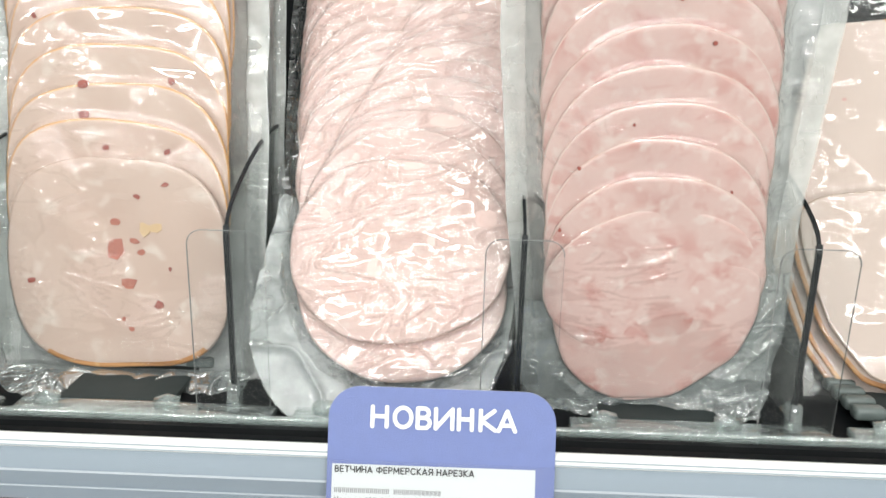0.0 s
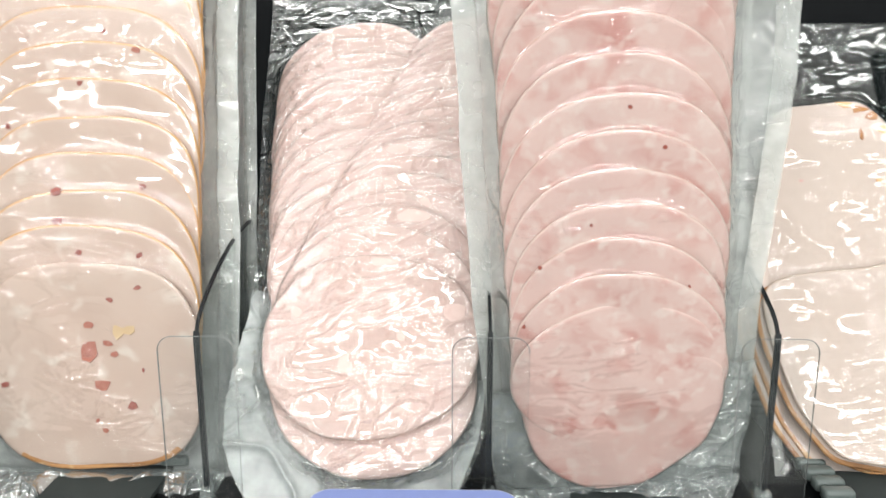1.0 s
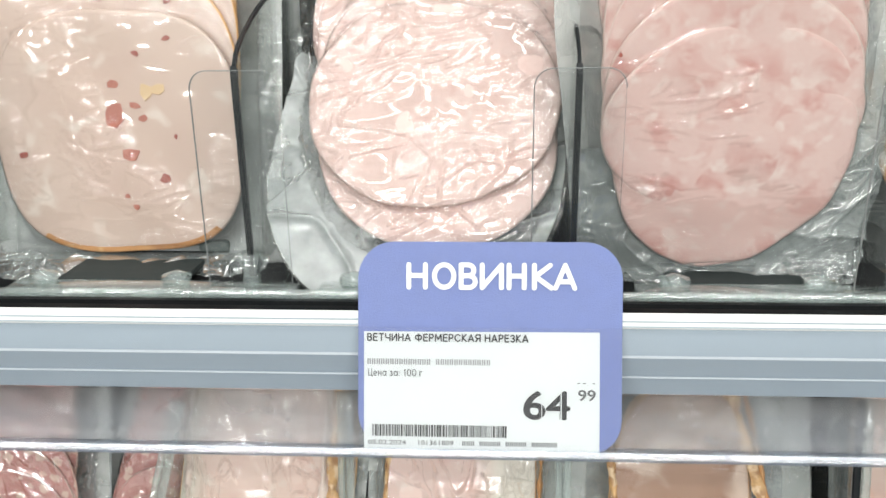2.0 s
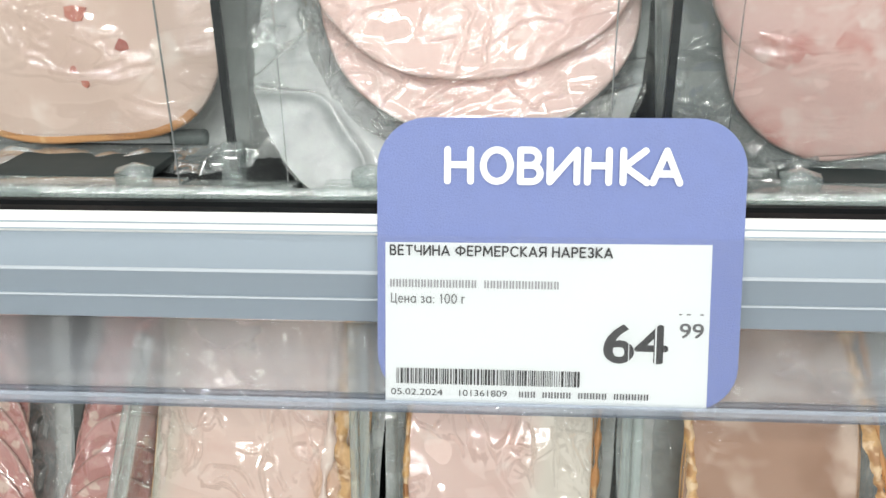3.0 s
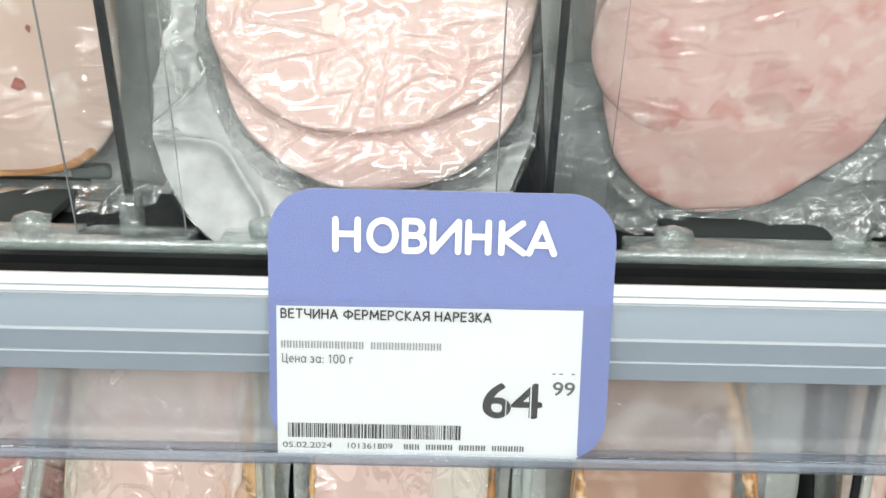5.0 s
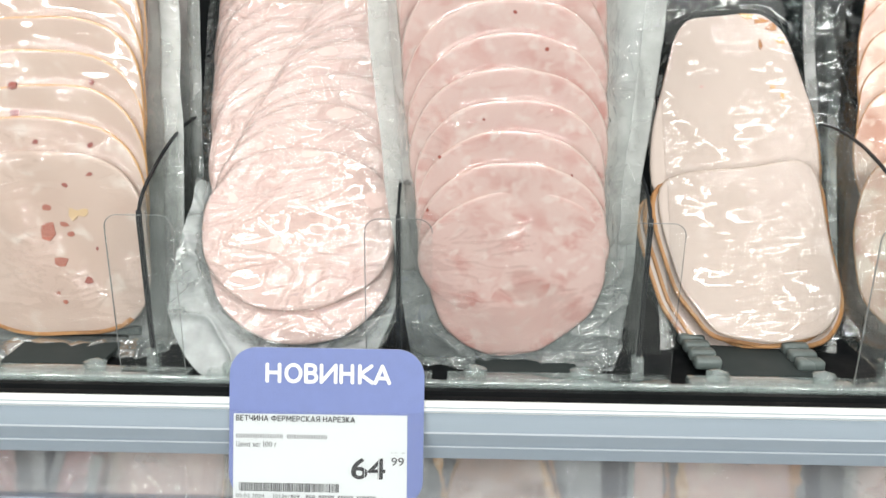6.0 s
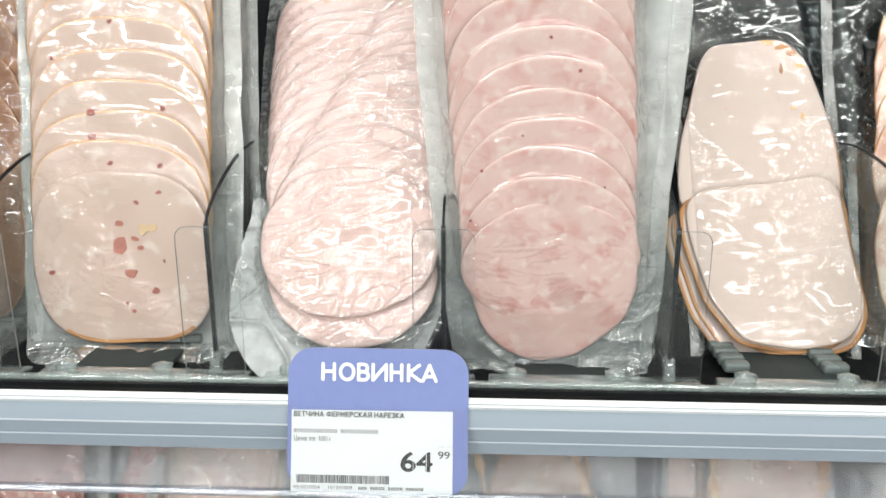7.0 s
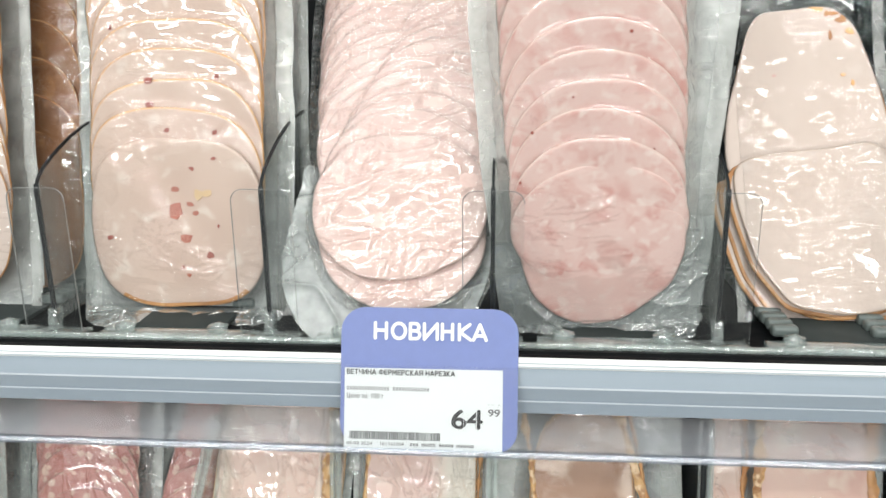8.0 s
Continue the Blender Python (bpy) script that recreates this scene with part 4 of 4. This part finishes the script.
low = corners([p4(*q) for q in ((0.151, 1.288), (0.165, 1.294), (0.197, 1.297), (0.229, 1.302), (0.235, 1.298), (0.238, 1.265), (0.243, 1.232), (0.234, 1.216), (0.208, 1.2105), (0.179, 1.215), (0.163, 1.237), (0.153, 1.270))])
upp = corners([p4(*q) for q in ((0.171, 1.376), (0.213, 1.380), (0.225, 1.368), (0.236, 1.327), (0.239, 1.300), (0.236, 1.28), (0.15, 1.28), (0.150, 1.301), (0.152, 1.320), (0.164, 1.366))])
S4 = []
for i in range(4):
    S4.append(Slice(-0.001 + 0.0012 * i, 0.104 + 0.095 * 0.36 + 0.0 * i, 0.042, 0.055, 2, -0.0014 - 0.0026 * i, 0.02, 0.0026, 600 + i, 0.008, outline([(u, v) for u, v in upp], -0.001, 0.138, 0.042, 0.055)))
for i in range(5):
    cu, cv = -0.003, 0.049
    S4.append(Slice(cu + (0, -0.0030, 0.0045, -0.0060, -0.0090)[i], cv - 0.0020 * i, 0.042, 0.045, 2, 0.0 - 0.0026 * i, 0.02, 0.0026, 620 + i, 0.008, outline(low, cu, cv, 0.042, 0.045)))
for sl in S4[1:4] + S4[5:]:
    sl.rim_from = 4
S4[4].rim = RIM_ROAST
S4[0].rim_from = 6
pack4 = pack("ham_pack", lean(0.2, 0.3595, 1.209, K4), "vacuum pack of pale roast ham slices with brown rind", "meat pack", S4, MEAT_ROAST, RIND, FILM_ROAST, -0.050, 0.056, -0.004, 0.235,
     back=-0.014, crinkle=0.0003, seed=41, step=0.0008, tension=60, cling=8, taper=(0.004, 0.013), backing=BACKING_DARK)

for i, (u, v, r, mat, sy) in enumerate([(0.004, 0.1795, 0.0045, RIND_PALE, 0.6), (0.011, 0.1775, 0.0050, RIND, 0.5), (0.017, 0.1735, 0.0038, RIND, 0.7), (0.0215, 0.1665, 0.0030, RIND_PALE, 0.9), (0.0105, 0.1640, 0.0011, RIND, 3.2), (0.0155, 0.1395, 0.0016, RIND_PALE, 0.7), (0.0205, 0.1345, 0.0014, RIND_PALE, 1.2), (-0.022, 0.139, 0.0012, BLOTCH, 0.6)]):
    bit(pack4, u, v, float(S4[0].height(u, v)), r, mat, 140 + i, sy)

# bacon packs at both ends
S5 = [Slice(0.0008 * i, 0.10 + 0.017 * i, 0.040, 0.036, 2.6, -0.002, 0.12, 0.003, 700 + i, 0.03) for i in range(5)] + [Slice(-0.003, 0.052, 0.041, 0.045, 2.6, 0.001, 0.1, 0.003, 720, 0.03)]
pack("bacon_pack", lean(0.298, 0.378, 1.209, 0.2), "vacuum pack of streaky bacon in dark glossy film", "meat pack", S5, MEAT_BACON, RIND, FILM_ROAST, -0.062, 0.060, -0.004, 0.225, back=-0.012, crinkle=0.0007, seed=53,
     backing=BACKING_DARK)
S0 = stack(11, 0, 0.05, 0.0, 0.018, 0.046, 0.045, 2.6, 0.0025, 0.13, 800)
pack("bacon_pack", lean(-0.2865, 0.35, 1.2085, 0.03, 2.0), "vacuum pack of smoked bacon slices with brown rind", "meat pack", S0, MEAT_ROAST, RIND, FILM, -0.054, 0.054, -0.004, 0.27, crinkle=0.0006, seed=61)

# packs waiting behind
S1b = stack(10, 0, 0.047, 0, 0.0215, 0.0478, 0.0465, 3.0, 0.0019, 0.085, 130)
pack("ham_pack", lean(-0.1435, 0.384, 1.213, 0.0), "vacuum pack of brown-edged ham behind another pack", "meat pack", S1b, SMOKED, RIND, FILM, -0.056, 0.056, -0.004, 0.29, seed=71, step=0.002)
S0b = stack(10, 0, 0.047, 0, 0.0215, 0.046, 0.0465, 3.0, 0.0019, 0.085, 150)
pack("bacon_pack", lean(-0.264, 0.384, 1.213, 0.03), "vacuum pack of smoked bacon behind another pack", "meat pack", S0b, SMOKED, RIND, FILM, -0.054, 0.054, -0.004, 0.27, seed=73, step=0.002)
S3b = stack(9, 0, 0.047, 0, 0.02, 0.0415, 0.0410, 2.2, 0.0019, 0.095, 430)
pack("ham_pack", lean(0.083, 0.368, 1.209, -0.25, 3.0), "vacuum pack of pink ham behind another pack", "meat pack", S3b, MEAT_PINK, RIM_PINK, FILM_SMOOTH, -0.053, 0.055, -0.004, 0.265, seed=79, step=0.002)

# ---------------------------------------------------------------- lower shelf
LY, LZ, LK = 0.362, 0.998, 0.1


def lower(name, x, label, slices, meat_mat, rim, half, film=FILM_UPRIGHT, crinkle=0.0012, seed=1, roll=0.0, y=LY, backing=BACKING_PALE, seal=0.006):
    return pack(name, lean(x, y, LZ, LK, roll), label, "meat pack", slices, meat_mat, rim, film, -half, half, -0.004, 0.185, back=-0.012, crinkle=crinkle, seed=seed, step=0.0015, seal=seal, backing=backing, tension=30)


def rind(parent, u, half, w, mat, seed, slant=0.0, label="ragged browned rind"):
    """An uneven strip of rind or fat along the edge of a pack's slices."""
    B, A = np.meshgrid(np.linspace(0, 1, 120), np.linspace(-1, 1, 9), indexing="ij")
    v = 0.006 + 0.170 * B
    edge = 0.75 * half * (1 + 0.6 * value_noise(A * 0 + 2.1, v, 130, seed) + 0.5 * value_noise(A * 0 + 5.1, v, 420, seed + 1))
    U = u + slant * (v - 0.125) + A * edge + (0.0008 + half * 0.5) * value_noise(A * 0 + 7.7, v, 60, seed + 2)
    W = w + 0.0012 * (1 - A * A) + 0.0007 * value_noise(U, v, 350, seed + 3)
    ob = new("rind", grid_mesh(U, v, W))
    ob.data.materials.append(mat)
    ob.parent, ob["label"] = parent, label


SA = [Slice(0, 0.045 + 0.0125 * i, 0.0315, 0.032, 2.0, 0, 0.14, 0.002, 900 + i) for i in range(10)]
lower("salami_pack", -0.2145, "vacuum pack of red salami slices with white fat", SA, MEAT_SALAMI, RIM_SALAMI, 0.0405, FILM_UPRIGHT, seed=83)
SB = [Slice(0, 0.045 + 0.0125 * i, 0.024, 0.034, 2.0, 0, 0.14, 0.002, 920 + i) for i in range(10)]
lower("salami_pack", -0.1750, "vacuum pack of red salami slices behind another", SB, MEAT_SALAMI, RIM_SALAMI, 0.033, seed=87, y=LY + 0.012, roll=-15)
SA2 = [Slice(0, 0.045 + 0.0125 * i, 0.036, 0.036, 2.0, 0, 0.14, 0.002, 940 + i) for i in range(10)]
lower("salami_pack", -0.302, "vacuum pack of red salami slices with white fat", SA2, MEAT_SALAMI, RIM_SALAMI, 0.046, seed=85)
SC = [Slice(0.0015 * i, 0.086, 0.0330, 0.084, 4, -0.0022 * i, 0.0, 0.0024, 950 + i, 0.02) for i in range(5)]
ham = lower("ham_pack", -0.1135, "vacuum pack of pale ham slices with orange rind", SC, MEAT_STRIPED, RIND_PALE, 0.0445, seed=89, seal=0.007, roll=-5)
rind(ham, 0.0335, 0.0040, -0.0005, RIND_MIX, 31, label="orange rind")
rind(ham, 0.0265, 0.0020, 0.0002, FAT, 33, label="pale fat under the rind")
rind(ham, -0.0315, 0.0022, 0.0, FAT, 35, label="pale fat edge")
SD = [Slice(0.001 * i, 0.086, 0.0315, 0.084, 4, -0.0022 * i, 0.0, 0.0024, 960 + i, 0.015) for i in range(5)]
ham = lower("ham_pack", -0.0210, "vacuum pack of pink ham slices in crinkled film", SD, MEAT_CREAM, RIND_PALE, 0.0400, crinkle=0.0018, seed=91, seal=0.005, roll=-1.5)
rind(ham, 0.0325, 0.0013, -0.0003, RIND, 41)
rind(ham, -0.0310, 0.0012, -0.0003, RIND_MIX, 43)
SE = [Slice(-0.004 + 0.0008 * i, 0.078, 0.0290, 0.076, 3.4, -0.0022 * i, 0.0, 0.0024, 970 + i, 0.02) for i in range(5)]
ham = lower("ham_pack", 0.0765, "vacuum pack of smoked ham slices with yellow rind", SE, MEAT_BROWN, RIND_PALE, 0.0530, FILM_SMOOTH, 0.0006, 93, seal=0.013)
rind(ham, 0.0250, 0.0026, -0.0003, RIND_MIX, 51, -0.25)
rind(ham, 0.0278, 0.0012, -0.0008, RIND, 53, -0.25)
rind(ham, -0.0325, 0.0021, -0.0003, RIND_MIX, 55, -0.12)
SF = [Slice(0.0008 * i, 0.086, 0.0290, 0.084, 4, -0.0022 * i, 0.0, 0.0024, 980 + i, 0.02) for i in range(5)]
ham = lower("ham_pack", 0.1990, "vacuum pack of brown smoked ham slices", SF, MEAT_LOWER, RIND, 0.0400, FILM_SMOOTH, 0.0006, 95, seal=0.008)
rind(ham, 0.0300, 0.0042, -0.0003, RIND, 61)
rind(ham, -0.0300, 0.0030, -0.0003, RIND_MIX, 63)
SH = [Slice(0.0006 * i, 0.086, 0.0085, 0.080, 4, -0.0022 * i, 0.0, 0.0024, 1000 + i, 0.02) for i in range(4)]
ham = lower("ham_pack", 0.1535, "narrow vacuum pack of smoked ham seen edge on", SH, MEAT_STRIPED, RIND, 0.0125, FILM_UPRIGHT, 0.0008, 99, y=LY + 0.008, seal=0.003)
rind(ham, 0.0095, 0.0022, 0.0, RIND, 65)
SG = [Slice(0.0008 * i, 0.086, 0.042, 0.084, 5, -0.0022 * i, 0.0, 0.0024, 990 + i, 0.012) for i in range(4)]
lower("ham_pack", 0.298, "vacuum pack of smoked ham slices", SG, MEAT_LOWER, RIND, 0.050, FILM_SMOOTH, 0.0006, 97)


def lower_divider(x, roll=0.0, edge=CLEAR_BAR, edge_label="clear front edge"):
    t = thing("lower_divider", pose(x, 0.352, 0.995, 0, roll, 0), "smoked plastic divider on the lower shelf", "shelf divider", "dividers along the lower shelf")
    part("panel", extrude([(0, 0), (0, 0.16), (0.3, 0.16), (0.3, 0.05)], -0.0012, 0.0012), SMOKE, t, "smoked clear plastic panel", False)
    part("edge", box(-0.0030, -0.0002, -0.0012, 0.0006, 0.0, 0.16, 0.0005), edge, t, edge_label)
    part("clear_edge", box(0.0002, 0.0034, -0.0016, 0.0006, 0.0, 0.16, 0.0005), CLEAR_BAR, t, "clear front edge")


for x, roll in ((-0.254, 0), (-0.168, 14), (-0.0625, 0), (0.0225, 0), (0.246, 0)):
    lower_divider(x, roll)
lower_divider(0.1355, 0, BLACK_EDGE, "black front edge")
